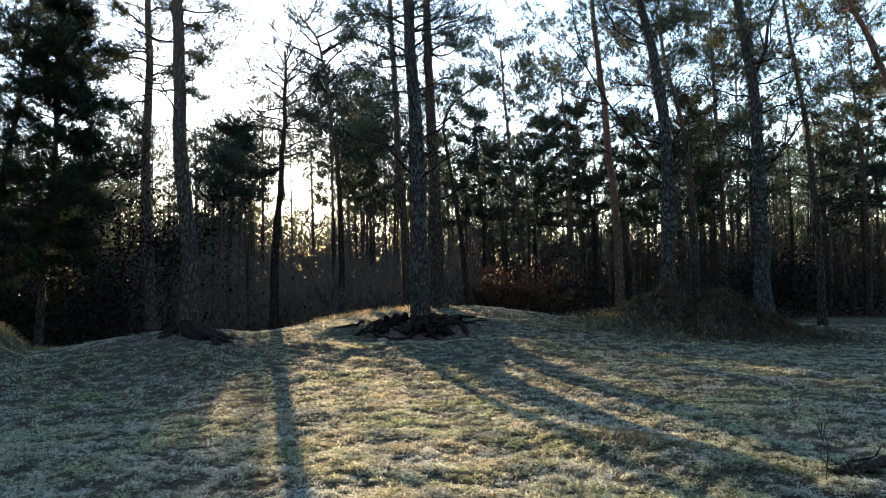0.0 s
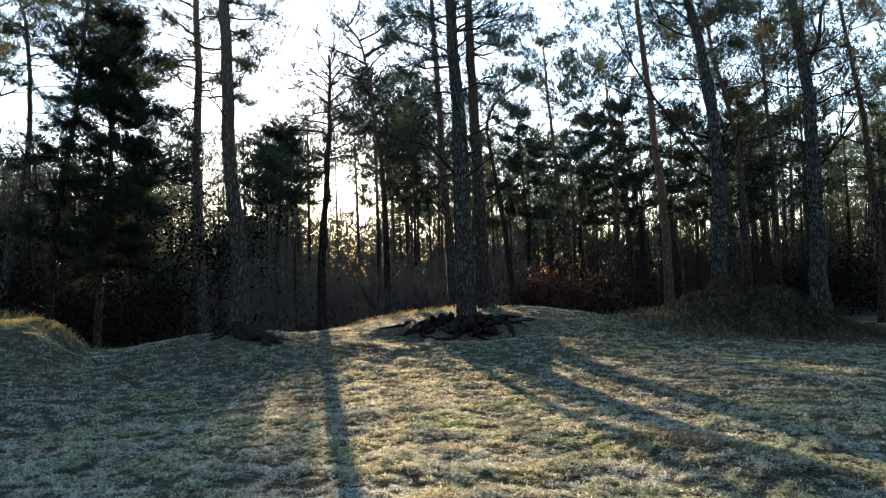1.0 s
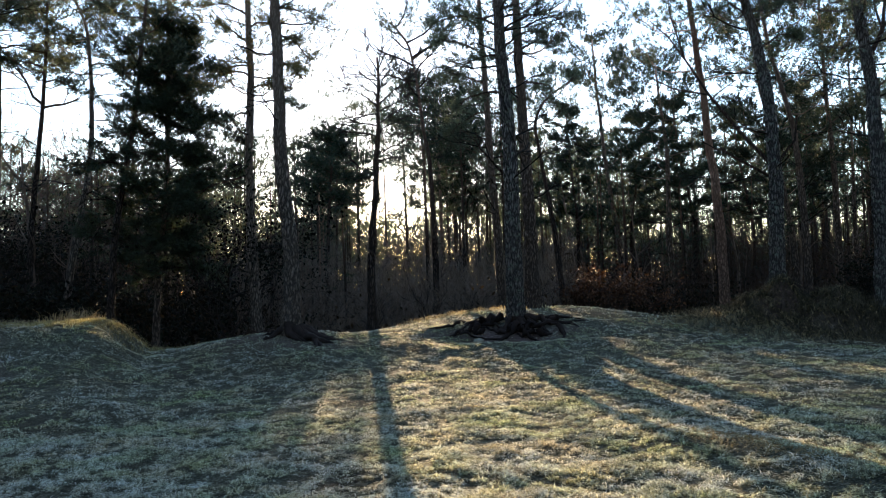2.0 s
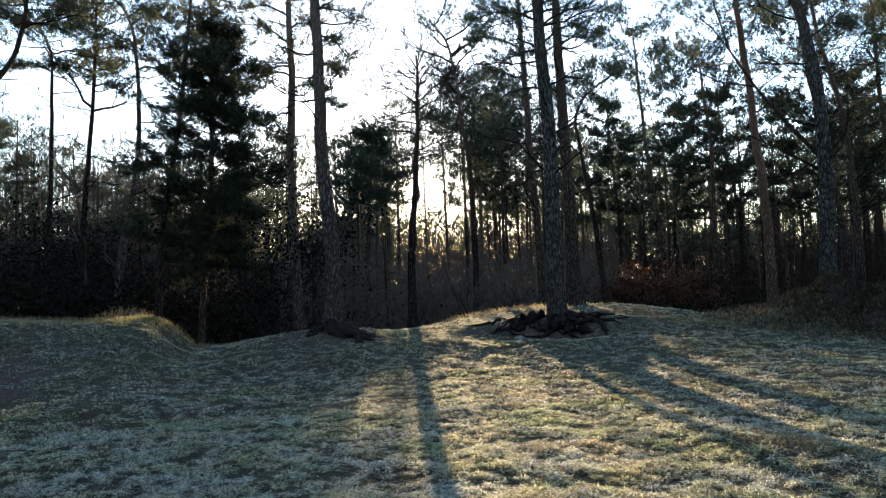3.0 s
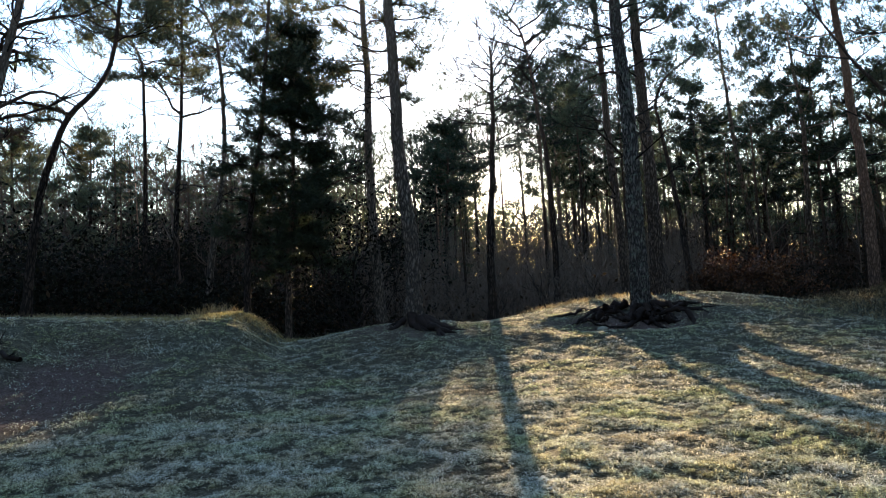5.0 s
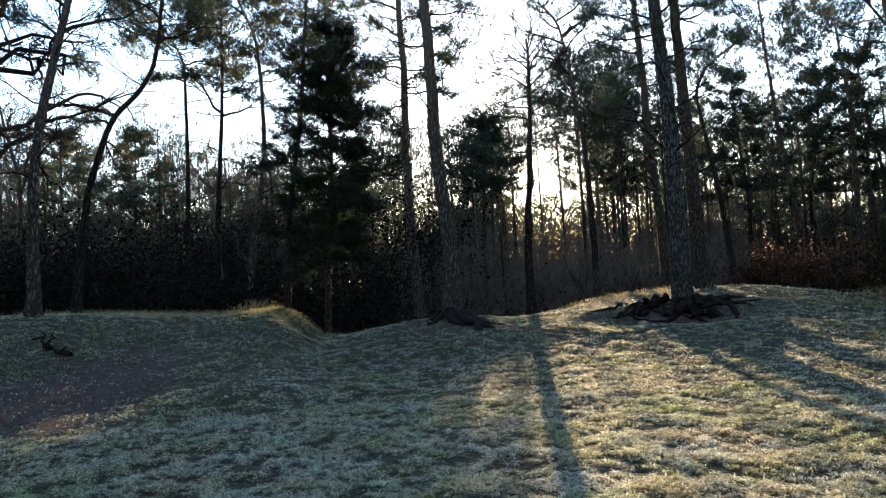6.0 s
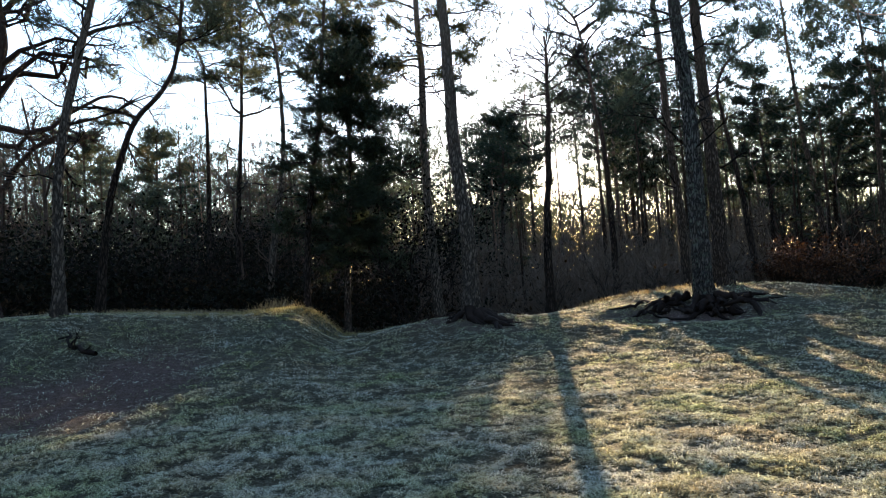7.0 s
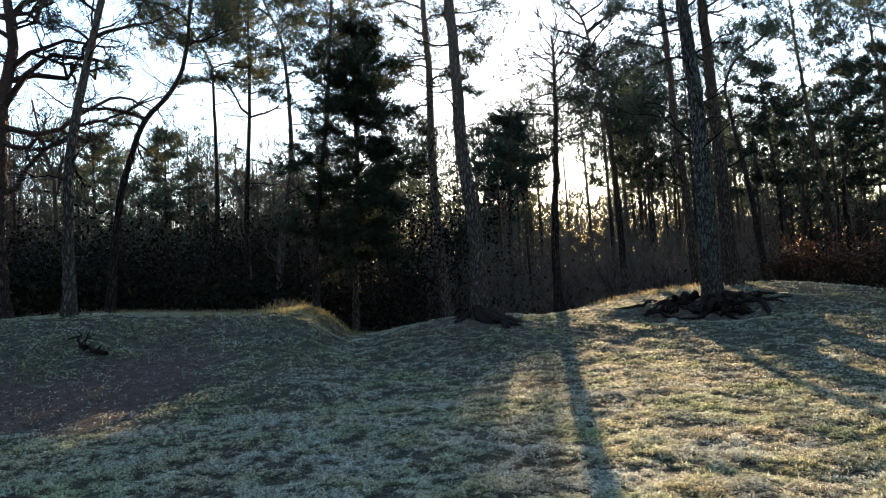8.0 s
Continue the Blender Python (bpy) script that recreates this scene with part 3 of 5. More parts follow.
rim_pine(9.9, 28.6, 12.0, 0.24, [(0, 0), (-0.1, 3.0), (-0.5, 6.0), (-1.0, 9.0)], crown=0.45, radius=2.3, limbs=15, seed=27, needles=NEEDLE_SHADED)
rim_pine(11.43, 28.8, 14.0, 0.28, [(0, 0), (0.04, 2.9), (0.06, 5.2), (-0.05, 7.6), (-0.11, 10.0)], crown=0.42, radius=2.4, limbs=16, seed=12, needles=NEEDLE_SHADED)
r_tree, r_line = rim_pine(8.56, 18.96, 14.0, 0.42, [(0, 0), (0.0, 1.8), (0.01, 3.3), (0.02, 4.4), (0.0, 5.8), (-0.18, 7.5), (-0.33, 8.6)], crown=0.5, radius=2.6, limbs=16, seed=13, bark=BARK_MOSS, dead=8, plates=True,
                          label="Scots pine with pale lichened trunk and dead side limbs", tufts=14)
rim_pine(12.48, 23.4, 13.5, 0.27, [(0, 0), (0.01, 2.6), (-0.08, 4.8), (-0.22, 6.9), (-0.44, 8.6), (-0.7, 10.6)], crown=0.45, radius=2.6, limbs=16, seed=14, tufts=14)
rim_pine(17.0, 28.3, 12.5, 0.24, [(0, 0), (0.06, 2.8), (0.0, 6.3), (-0.15, 8.5), (-0.26, 10.6)], crown=0.42, radius=2.4, limbs=15, seed=15, needles=NEEDLE_SHADED)
rim_pine(11.7, 18.25, 12.0, 0.3, [(0, 0), (0.05, 2.4), (0.12, 4.4), (0.13, 6.0), (0.0, 6.9), (-0.35, 8.0), (-0.78, 9.1)], crown=0.48, radius=2.6, limbs=16, seed=16, bark=BARK_RED, needles=NEEDLE_SUNLIT,
         label="leaning Scots pine with orange bark and needles tinted as sunlit", tufts=14)
rim_pine(13.98, 33.48, 13.0, 0.22, [(0, 0), (0.1, 4.0), (0.2, 9.0)], crown=0.4, radius=2.2, limbs=14, seed=17, needles=NEEDLE_SHADED)
bush_tree, bush_line = rim_pine(-10.45, 18.25, 9.3, 0.21, [(0, 0), (0.11, 2.8), (0.24, 4.0), (0.33, 5.3), (0.42, 7.2), (0.46, 8.5)], crown=0.97, radius=0.6, limbs=4, seed=18, dead=8, dead_from=0.15, needles=NEEDLE_SHADED, tufts=8,
                                label="bushy dark pine with foliage hanging low")
rim_pine(-11.15, 17.25, 11.5, 0.2, [(0, 0), (0.1, 2.2), (0.22, 3.2), (0.45, 4.6), (0.62, 5.7)], crown=0.6, radius=2.2, limbs=12, seed=19, bark=BARK_SHADED)
l5_tree, l5_line = rim_pine(-13.72, 19.04, 11.5, 0.22, [(0, 0), (0.22, 1.8), (0.4, 3.0), (0.66, 4.5), (0.73, 5.8), (0.69, 7.5), (0.58, 8.9), (0.14, 9.8)], crown=0.62, radius=2.3, limbs=14, seed=20, bark=BARK_PALE, tufts=14)
n_tree, n_line = rim_pine(-15.03, 19.18, 10.5, 0.21, [(0, 0), (0.11, 2.6), (0.24, 4.5), (0.39, 6.4), (0.46, 8.0)], crown=0.66, radius=2.2, limbs=12, seed=21, bark=BARK_SHADED, dead=8)
l3_tree, l3_line = rim_pine(-16.8, 19.95, 11.0, 0.2, [(0, 0), (0.04, 2.0), (0.13, 4.8), (0.14, 6.8), (0.15, 8.7), (-0.12, 9.3), (-0.48, 9.8)], crown=0.7, radius=2.2, limbs=12, seed=22, bark=BARK_SHADED, dead=9)
lt_tree, lt_line = rim_pine(-13.0, 10.75, 12.0, 0.25, [(0, 0), (0.02, 1.3), (0.05, 2.0), (0.1, 3.0), (0.2, 3.9), (0.38, 4.75), (0.6, 5.8), (0.82, 6.7)], crown=0.6, radius=2.4, limbs=14, seed=23, bark=BARK_PALE, dead=6, plates=True,
                            label="slim Scots pine on the bank with a leaning top")
bent, bent_line = rim_pine(-14.5, 13.15, 9.6, 0.22, [(0, 0), (0.13, 1.4), (0.36, 3.0), (0.73, 4.2), (0.99, 5.0), (1.55, 5.45), (1.96, 6.2), (2.14, 7.0), (2.21, 7.5)], crown=0.74, radius=2.2, limbs=12, seed=41, dead=4, dead_from=0.5,
                           bark=BARK_SHADED, label="crooked pine bent at a knee halfway up its trunk")
pine(-5.9, 44.08, 14.0, 0.3, 0.03, -0.004, 0.42, 3.2, 30, 25, BARK, NEEDLE_SHADED, tufts=14, size=0.15, width=0.015, count=10, label="broad dark pine deep in the wood", group=RIM)
s_tree, s_line = rim_pine(-4.7, 19.56, 7.9, 0.27, [(0, 0), (0.04, 2.0), (0.11, 3.0), (0.22, 4.3), (0.31, 5.8), (0.34, 7.2)], crown=0.95, radius=0.8, limbs=0, seed=26, bark=BARK_SHADED, dead=3, dead_from=0.3,
                          label="slender dying pine with bare level branches")
k_tree, k_line = rim_pine(-4.18, 29.0, 12.8, 0.3, [(0, 0), (0.0, 3.2), (-0.05, 5.5), (-0.15, 7.1), (-0.39, 8.4), (-0.54, 10.0), (-0.89, 12.0), (-1.5, 12.6)], crown=0.84, radius=1.6, limbs=5, seed=42, bark=BARK_SHADED, tufts=6,
                          dead=7, dead_from=0.5, label="thin-topped pine with a forked bare head")
rim_pine(0.96, 26.78, 9.0, 0.26, [(0, 0), (-0.24, 3.0), (-0.62, 5.5), (-0.88, 7.2), (-0.73, 7.9), (-0.2, 8.5), (0.76, 8.9)], crown=0.8, radius=1.7, limbs=9, seed=43, bark=BARK_SHADED, tufts=9, dead=5, dead_from=0.5,
         label="crooked pine with a bowed top")

arm(bent, bent_line, 4.95, -1.5, -0.1, 0.05, 411)
arm(bent, bent_line, 4.6, 0.1, -0.9, 0.03, 412)
arm(k_tree, k_line, 11.2, 1.6, 1.6, 0.07, 421)
for i, (h, lat, up) in enumerate(((5.55, -1.05, 0.1), (5.9, -0.9, 0.05), (6.25, -0.65, -0.05), (6.5, -0.8, 0.25), (6.75, -0.7, 0.4), (7.0, -0.55, 0.45), (7.25, -0.45, 0.45), (7.5, -0.35, 0.4),
                                  (5.2, 0.7, 0.1), (5.6, 0.85, 0.45), (5.95, 1.2, 0.75), (6.3, 1.25, 0.4), (6.5, 1.0, 0.95), (6.75, 0.75, 0.85), (7.0, 0.6, 0.65), (7.3, 0.45, 0.5), (7.5, 0.35, 0.4), (7.7, 0.1, 0.35), (4.6, -0.5, 0.0), (4.9, 0.45, 0.1))):
    arm(s_tree, s_line, h, lat, up, 0.024, 700 + i, random.Random(700 + i).uniform(-0.5, 0.5), 3 if h > 6.2 else 2, TWIG)
for i in range(10):
    rs = random.Random(760 + i)
    arm(k_tree, k_line, 9.6 + 0.33 * i, rs.uniform(0.5, 1.4) * (1 if i % 2 else -1), rs.uniform(0.0, 0.9), 0.045, 760 + i, rs.uniform(-0.8, 0.8), 3, TWIG)
arm(f_tree, f_line, 3.7, -2.0, 3.1, 0.07, 431, level=1)
arm(f_tree, f_line, 3.4, -1.6, 1.5, 0.05, 432, level=1)
arm(f_tree, f_line, 3.75, 0.3, 1.5, 0.05, 433, level=0)
arm(r_tree, r_line, 3.1, 1.4, 1.9, 0.05, 434, level=1)
arm(r_tree, r_line, 5.4, 0.55, 0.7, 0.04, 435, level=1)
arm(r_tree, r_line, 6.35, 0.5, 2.1, 0.07, 436, level=1)
arm(bb_tree, bb_line, 5.2, -1.3, -0.1, 0.035, 439, level=1)
arm(bb_tree, bb_line, 4.6, 0.35, -0.5, 0.03, 448, level=1)
arm(c_tree, c_line, 3.65, -0.85, 0.7, 0.05, 440, level=1)
arm(lt_tree, lt_line, 6.0, 1.3, 0.57, 0.05, 444)
arm(lt_tree, lt_line, 4.05, 1.3, 0.5, 0.04, 445, level=1)
arm(lt_tree, lt_line, 3.2, 0.3, -0.5, 0.03, 446, level=1)
arm(n_tree, n_line, 6.5, -0.9, 1.15, 0.05, 442)
arm(n_tree, n_line, 6.4, 1.0, 0.3, 0.045, 443)

# living limbs that reach down into the open under the high crowns
for i, (tree, line, h, lat, up, back, nd) in enumerate((
        (a_tree, a_line, 7.5, 0.85, -0.1, 0.0, NEEDLE_SUNLIT), (a_tree, a_line, 6.9, 0.7, -0.3, 0.3, NEEDLE_SUNLIT), (a_tree, a_line, 6.2, 0.6, -0.35, -0.2, NEEDLE_SUNLIT), (a_tree, a_line, 5.4, 0.55, -0.15, 0.1, NEEDLE), (a_tree, a_line, 7.9, -0.9, 0.1, 0.3, NEEDLE_SUNLIT),
        (bb_tree, bb_line, 9.0, -1.3, 0.6, 0.2, NEEDLE_SUNLIT), (bb_tree, bb_line, 8.3, -1.7, -0.2, 0.2, NEEDLE_SUNLIT), (bb_tree, bb_line, 7.6, 0.9, 0.1, -0.3, NEEDLE_SUNLIT), (bb_tree, bb_line, 6.9, -1.2, -0.3, -0.3, NEEDLE), (bb_tree, bb_line, 9.4, 0.8, 0.4, 0.3, NEEDLE_SUNLIT),
        (c_tree, c_line, 7.4, 1.6, 0.4, 0.0, NEEDLE), (c_tree, c_line, 5.8, -1.3, -0.2, 0.0, NEEDLE), (c_tree, c_line, 6.8, -1.5, -0.2, 0.3, NEEDLE), (c_tree, c_line, 7.6, -1.7, 0.3, -0.3, NEEDLE), (c_tree, c_line, 7.0, 0.9, 0.2, -0.5, NEEDLE),
        (d_tree, d_line, 7.6, 1.2, 0.1, 0.2, NEEDLE), (d_tree, d_line, 6.6, 0.9, -0.2, 0.2, NEEDLE), (j_tree, j_line, 8.2, -1.8, 0.1, 0.0, NEEDLE), (j_tree, j_line, 7.2, -1.5, -0.3, 0.3, NEEDLE), (j_tree, j_line, 9.2, -1.6, 0.4, -0.3, NEEDLE),
        (f_tree, f_line, 7.85, -2.2, 1.2, 0.0, NEEDLE), (f_tree, f_line, 7.0, 1.2, 0.3, 0.2, NEEDLE), (lt_tree, lt_line, 5.2, 0.9, 0.3, 0.5, NEEDLE), (lt_tree, lt_line, 5.9, -0.8, 0.5, 0.2, NEEDLE),
        (bent, bent_line, 4.9, -0.7, 0.25, 0.2, NEEDLE_SUNLIT), (bent, bent_line, 4.3, 0.45, -0.4, 0.2, NEEDLE_SUNLIT), (bent, bent_line, 4.7, -1.1, 0.0, 0.6, NEEDLE), (l5_tree, l5_line, 7.6, 1.3, -0.1, 0.3, NEEDLE), (l5_tree, l5_line, 8.4, -1.4, 0.2, 0.2, NEEDLE),
        (l5_tree, l5_line, 9.0, 1.5, 0.3, -0.2, NEEDLE), (l5_tree, l5_line, 9.5, -1.5, 0.3, -0.3, NEEDLE), (l5_tree, l5_line, 9.2, 0.6, 0.5, 0.6, NEEDLE), (l5_tree, l5_line, 10.0, 1.2, 0.4, 0.3, NEEDLE), (n_tree, n_line, 7.6, -1.4, 0.3, 0.3, NEEDLE_SHADED),
        (n_tree, n_line, 8.2, 1.4, 0.2, -0.3, NEEDLE_SHADED), (n_tree, n_line, 8.8, -1.2, 0.3, -0.2, NEEDLE_SHADED), (n_tree, n_line, 7.2, 1.1, -0.2, 0.2, NEEDLE_SHADED), (l3_tree, l3_line, 8.6, 1.4, 0.2, 0.3, NEEDLE), (l3_tree, l3_line, 9.2, -1.5, 0.3, 0.2, NEEDLE),
        (l3_tree, l3_line, 9.6, 1.2, 0.5, -0.3, NEEDLE), (l3_tree, l3_line, 8.0, -1.1, 0.0, -0.2, NEEDLE), (bent, bent_line, 7.6, -1.5, 0.5, 0.2, NEEDLE), (bent, bent_line, 8.2, 1.3, 0.4, 0.2, NEEDLE), (bent, bent_line, 7.0, 1.1, 0.1, 0.4, NEEDLE),
        (lt_tree, lt_line, 6.6, -1.2, 0.4, 0.2, NEEDLE), (lt_tree, lt_line, 7.2, 1.4, 0.3, 0.3, NEEDLE), (bb_tree, bb_line, 8.0, -1.5, 0.2, 0.5, NEEDLE_SUNLIT), (bb_tree, bb_line, 9.8, -1.4, 0.3, -0.4, NEEDLE_SUNLIT))):
    bough(tree, line, h, lat, up, 0.035, 1300 + i, back, 0.15, 4, nd)
# the bushy pine: long ragged boughs, level or sagging, nearly down to the ground
for i in range(72):
    rs = random.Random(1400 + i)
    h = 2.3 + 6.6 * (i + rs.uniform(0, 1.5)) / 73
    reach = (1.9 if h < 6.5 else 1.9 - 0.62 * (h - 6.5)) * rs.uniform(0.4, 1.15)
    turn = i * 2.4 + rs.uniform(-0.4, 0.4)
    bough(bush_tree, bush_line, h, reach * math.cos(turn), rs.uniform(-0.5, 0.1) + 0.06 * h, 0.022, 1400 + i, reach * math.sin(turn), rs.uniform(0.02, 0.2), 7, NEEDLE_SHADED, reach=(0.15, 0.45))


def padded_pine(x, y, height, low, reach, count, seed, needles, label, dia=0.24):
    """A pine of the middle distance: a bare trunk and a wide crown of loose, layered pads."""
    rs = random.Random(seed)
    tree, line = rim_pine(x, y, height, dia, [(0, 0), (rs.uniform(-0.2, 0.2), height * 0.4), (rs.uniform(-0.5, 0.5), height * 0.8)], crown=0.97, radius=0.6, limbs=3, seed=seed, bark=BARK_SHADED, dead=4, needles=needles, tufts=6, label=label)
    for i in range(count):
        u = (i + rs.uniform(0, 1)) / count
        h = low + (height - low) * u
        out = reach * (1.0 - 0.75 * u ** 2.2) * rs.uniform(0.45, 1.15)
        turn = i * 2.4 + rs.uniform(-0.5, 0.5)
        bough(tree, line, h, out * math.cos(turn), 0.1 + 0.5 * u, 0.028, seed * 100 + i, out * math.sin(turn), 0.06, 3, needles, reach=(0.15, 0.42), count=9, fine=1.25)
    return tree


padded_pine(-10.2, 33.4, 9.0, 5.6, 2.7, 24, 24, NEEDLE_SHADED, "round-headed pine in the wood")
blue_pine = padded_pine(-26.2, 27.6, 8.4, 2.0, 2.6, 30, 51, NEEDLE, "full-crowned pine beyond the bank")
padded_pine(-12.6, 22.8, 12.6, 7.4, 2.3, 24, 61, NEEDLE, "tall pine with a loose airy crown behind the bank")
pad_pine = padded_pine(7.6, 36.0, 10.2, 4.0, 2.3, 26, 52, NEEDLE_SHADED, "pine with dark layered pads of needles")
for x, y, sc, turn in ((-31.0, 27.5, 1.05, 80), (-18.2, 35.0, 0.85, 310)):
    copy_thing(blue_pine, pose(x, y, gz(x, y), 0, 0, turn) @ Matrix.Diagonal((sc, sc, sc, 1)))
for x, y, sc, turn in ((2.2, 39.0, 1.05, 70), (4.9, 36.5, 0.95, 190), (10.2, 35.5, 0.95, 330), (13.4, 38.0, 1.1, 250), (19.8, 33.0, 1.0, 120)):
    copy_thing(pad_pine, pose(x, y, gz(x, y), 0, 0, turn) @ Matrix.Diagonal((sc, sc, sc, 1)))


def bare_larch(x, y, height, seed):
    """A leafless larch: a straight stem and many fine, upswept twigs that thin towards the tip."""
    rng = np.random.default_rng(seed)
    root = new("larch_tree")
    root.location = (x, y, gz(x, y))
    tagged(root, "leafless larch with a haze of pinkish-brown twigs", "tree", "larches behind the bank")
    line = side_line(x, y, [(0, 0), (rng.normal() * 0.15, height * 0.5), (rng.normal() * 0.25, height)], height)
    build_trunk(line, 0.17, rng, BARK_SHADED, root, 0.4, 7, 0.12)
    sp = Soup()
    for i in range(48):
        u = (i + rng.uniform(0, 1)) / 48
        h = height * (0.16 + 0.82 * u)
        a = i * 2.4 + rng.uniform(-0.5, 0.5)
        reach = (0.35 + 1.5 * (1 - u) ** 0.7 * min(1, 0.45 + 2.5 * u)) * rng.uniform(0.6, 1.1)
        fork(sp, at_height(line, h), np.array([math.cos(a), math.sin(a), rng.uniform(0.3, 0.9)]), reach, 0.016, 2, rng, 0.7, 4, 0.15, 3, None, 0.008, 0.2)
    twigs_part = sp.make("branchwork", LARCH, root)
    twigs_part["kind"] = "stuff"
    return root


larches = [bare_larch(-24.2, 29.4, 8.2, 1601), bare_larch(-20.2, 30.2, 7.6, 1602), bare_larch(-17.6, 29.2, 7.0, 1603)]
for i, (x, y, sc) in enumerate(((-21.9, 31.2, 1.0), (-18.9, 31.6, 1.08), (-16.2, 32.0, 1.0), (-34.5, 25.5, 1.15), (-32.8, 23.5, 1.05), (-36.6, 27.5, 1.25), (-35.2, 24.0, 1.1))):
    copy_thing(larches[i % 3], pose(x, y, gz(x, y), 0, 0, 70 * i) @ Matrix.Diagonal((sc, sc, sc, 1)))


def root_limb(parent, x0, y0, ang, length, r, seed, px, py):
    """A bared root that snakes over the ground away from its trunk."""
    rng = np.random.default_rng(seed)
    k = 12
    s = np.linspace(0, 1, k)
    a = ang + np.cumsum(rng.normal(size=k) * 0.24)
    step = length / k
    xs, ys = x0 + np.cumsum(np.cos(a)) * step, y0 + np.cumsum(np.sin(a)) * step
    zs = ground(xs, ys) + r * 0.6 * (1 - s) + 0.04 * rng.normal(size=k) * (1 - s) + 0.13 * np.exp(-s * 5) - 0.06 * s ** 3
    pts = np.stack([xs - px, ys - py, zs - gz(px, py)], -1)
    sp = Soup()
    sp.tube(pts, r * (1 - 0.8 * s) * (1 + 0.12 * rng.normal(size=k)), 7, 0.06, rng)
    if length > 1.0:
        j = 6
        b = a[j] + rng.choice([-0.7, 0.7])
        q = np.stack([xs[j] + np.linspace(0, 0.5, 5) * length * math.cos(b), ys[j] + np.linspace(0, 0.5, 5) * length * math.sin(b)], -1)
        qz = ground(q[:, 0], q[:, 1]) + np.linspace(r * 0.3, -0.01, 5)
        sp.tube(np.stack([q[:, 0] - px, q[:, 1] - py, qz - gz(px, py)], -1), np.linspace(r * 0.5, r * 0.12, 5), 6, 0.05, rng)
    return sp.make("root", ROOT, parent, True)


for i in range(9):
    rr_ = random.Random(i)
    a = radians(-188 + 196 * i / 8 + rr_.uniform(-14, 14))
    root_limb(c_tree, -0.6 + 0.2 * math.cos(a), 17.88 + 0.2 * math.sin(a), a, rr_.uniform(0.7, 1.7) * (1.15 if abs(math.cos(a)) > 0.6 else 0.5), rr_.uniform(0.05, 0.11), 900 + i, -0.6, 17.88)
for i in range(30):
    rr_ = random.Random(30 + i)
    a = rr_.choice([0.0, math.pi, math.pi]) + rr_.uniform(-0.6, 0.45)
    root_limb(c_tree, -0.6 + rr_.uniform(-1.35, 1.1), 17.45 + rr_.uniform(-0.55, 0.3), a, rr_.uniform(0.4, 1.2), rr_.uniform(0.03, 0.085), 920 + i, -0.6, 17.88)
for i in range(7):
    a = radians(-205 + 230 * i / 6)
    rr_ = random.Random(50 + i)
    root_limb(a_tree, AX + 0.12 * math.cos(a), AY + 0.12 * math.sin(a), a, rr_.uniform(0.5, 0.9), rr_.uniform(0.08, 0.12), 950 + i, AX, AY)
for i in range(4):
    root_limb(a_tree, AX + 0.15 + 0.05 * i, AY - 0.15, radians(-62 + 19 * i), 1.25 - 0.12 * i, 0.12, 965 + i, AX, AY)


# ---- bare oak at the edge of the bank ----
def bare_oak(x, y):
    rng = np.random.default_rng(61)
    az = math.degrees(math.atan2(x, y))
    root = new("oak_tree")
    root.location = (x, y, gz(x, y))
    tagged(root, "gnarled bare oak with reddish twigs beside the bank", "tree")
    line = side_line(x, y, [(0, 0), (-0.05, 1.5), (0.05, 3.2), (0.15, 4.6), (0.4, 6.0), (0.3, 7.5)], 7.5)
    build_trunk(line, 0.4, rng, BARK_OAK, root, 0.4, 14, 0.4, True)
    for i, (h, lat, up, back) in enumerate([(2.7, 1.4, 0.9, -0.3), (3.3, -1.8, 0.8, 0.2), (3.9, 0.9, -0.1, -0.8), (4.6, 1.9, 0.9, 0.3), (5.0, -1.6, 1.2, -0.4), (5.5, 1.7, 0.9, -0.5),
                                            (6.0, -1.2, 1.4, 0.5), (6.6, 1.5, 1.3, 0.6), (7.2, 0.8, 1.8, -0.2), (7.3, -0.9, 1.6, 0.3), (4.2, 1.5, 0.5, -0.6), (5.2, 1.4, 0.2, 0.5), (6.3, 1.9, 0.4, -0.3), (6.9, 1.6, 0.7, 0.2)]):
        rg = np.random.default_rng(620 + i)
        a = radians(az)
        d = np.array([lat * math.cos(a) + back * math.sin(a), -lat * math.sin(a) + back * math.cos(a), up])
        sp = Soup()
        fork(sp, at_height(line, h), unit(d), float(np.linalg.norm(d)) * 0.85, 0.075, 5, rg, 1.25, 3, 0.05, 6, None, 0.007, 0.55)
        sp.make("limb", TWIG_WARM if i % 2 else BARK_OAK, root)
    return root


bare_oak(-14.6, 10.4)

# ---- the wood behind ----
def ceiling_angle(az):
    """How high the tops of the wood stand over the horizon, in degrees, along an azimuth."""
    return float(np.interp(az, [-59.4, -46.8, -41.4, -36.0, -32.4, -27.0, -23.4, -21.6, -12.6, -10.8, -6.3, -3.6, 0.0, 4.5, 8.1, 12.6, 41.4], [13.5, 11.7, 10.8, 10.0, 10.5, 11.0, 11.0, 10.8, 11.2, 14.4, 14.4, 12.6, 13.0, 12.8, 12.5, 12.5, 12.5]))


def sun_offset(x, y):
    """How far to the right of the line from the camera's start to the sun a place lies."""
    return x * math.cos(radians(SUN_AZ)) - y * math.sin(radians(SUN_AZ))


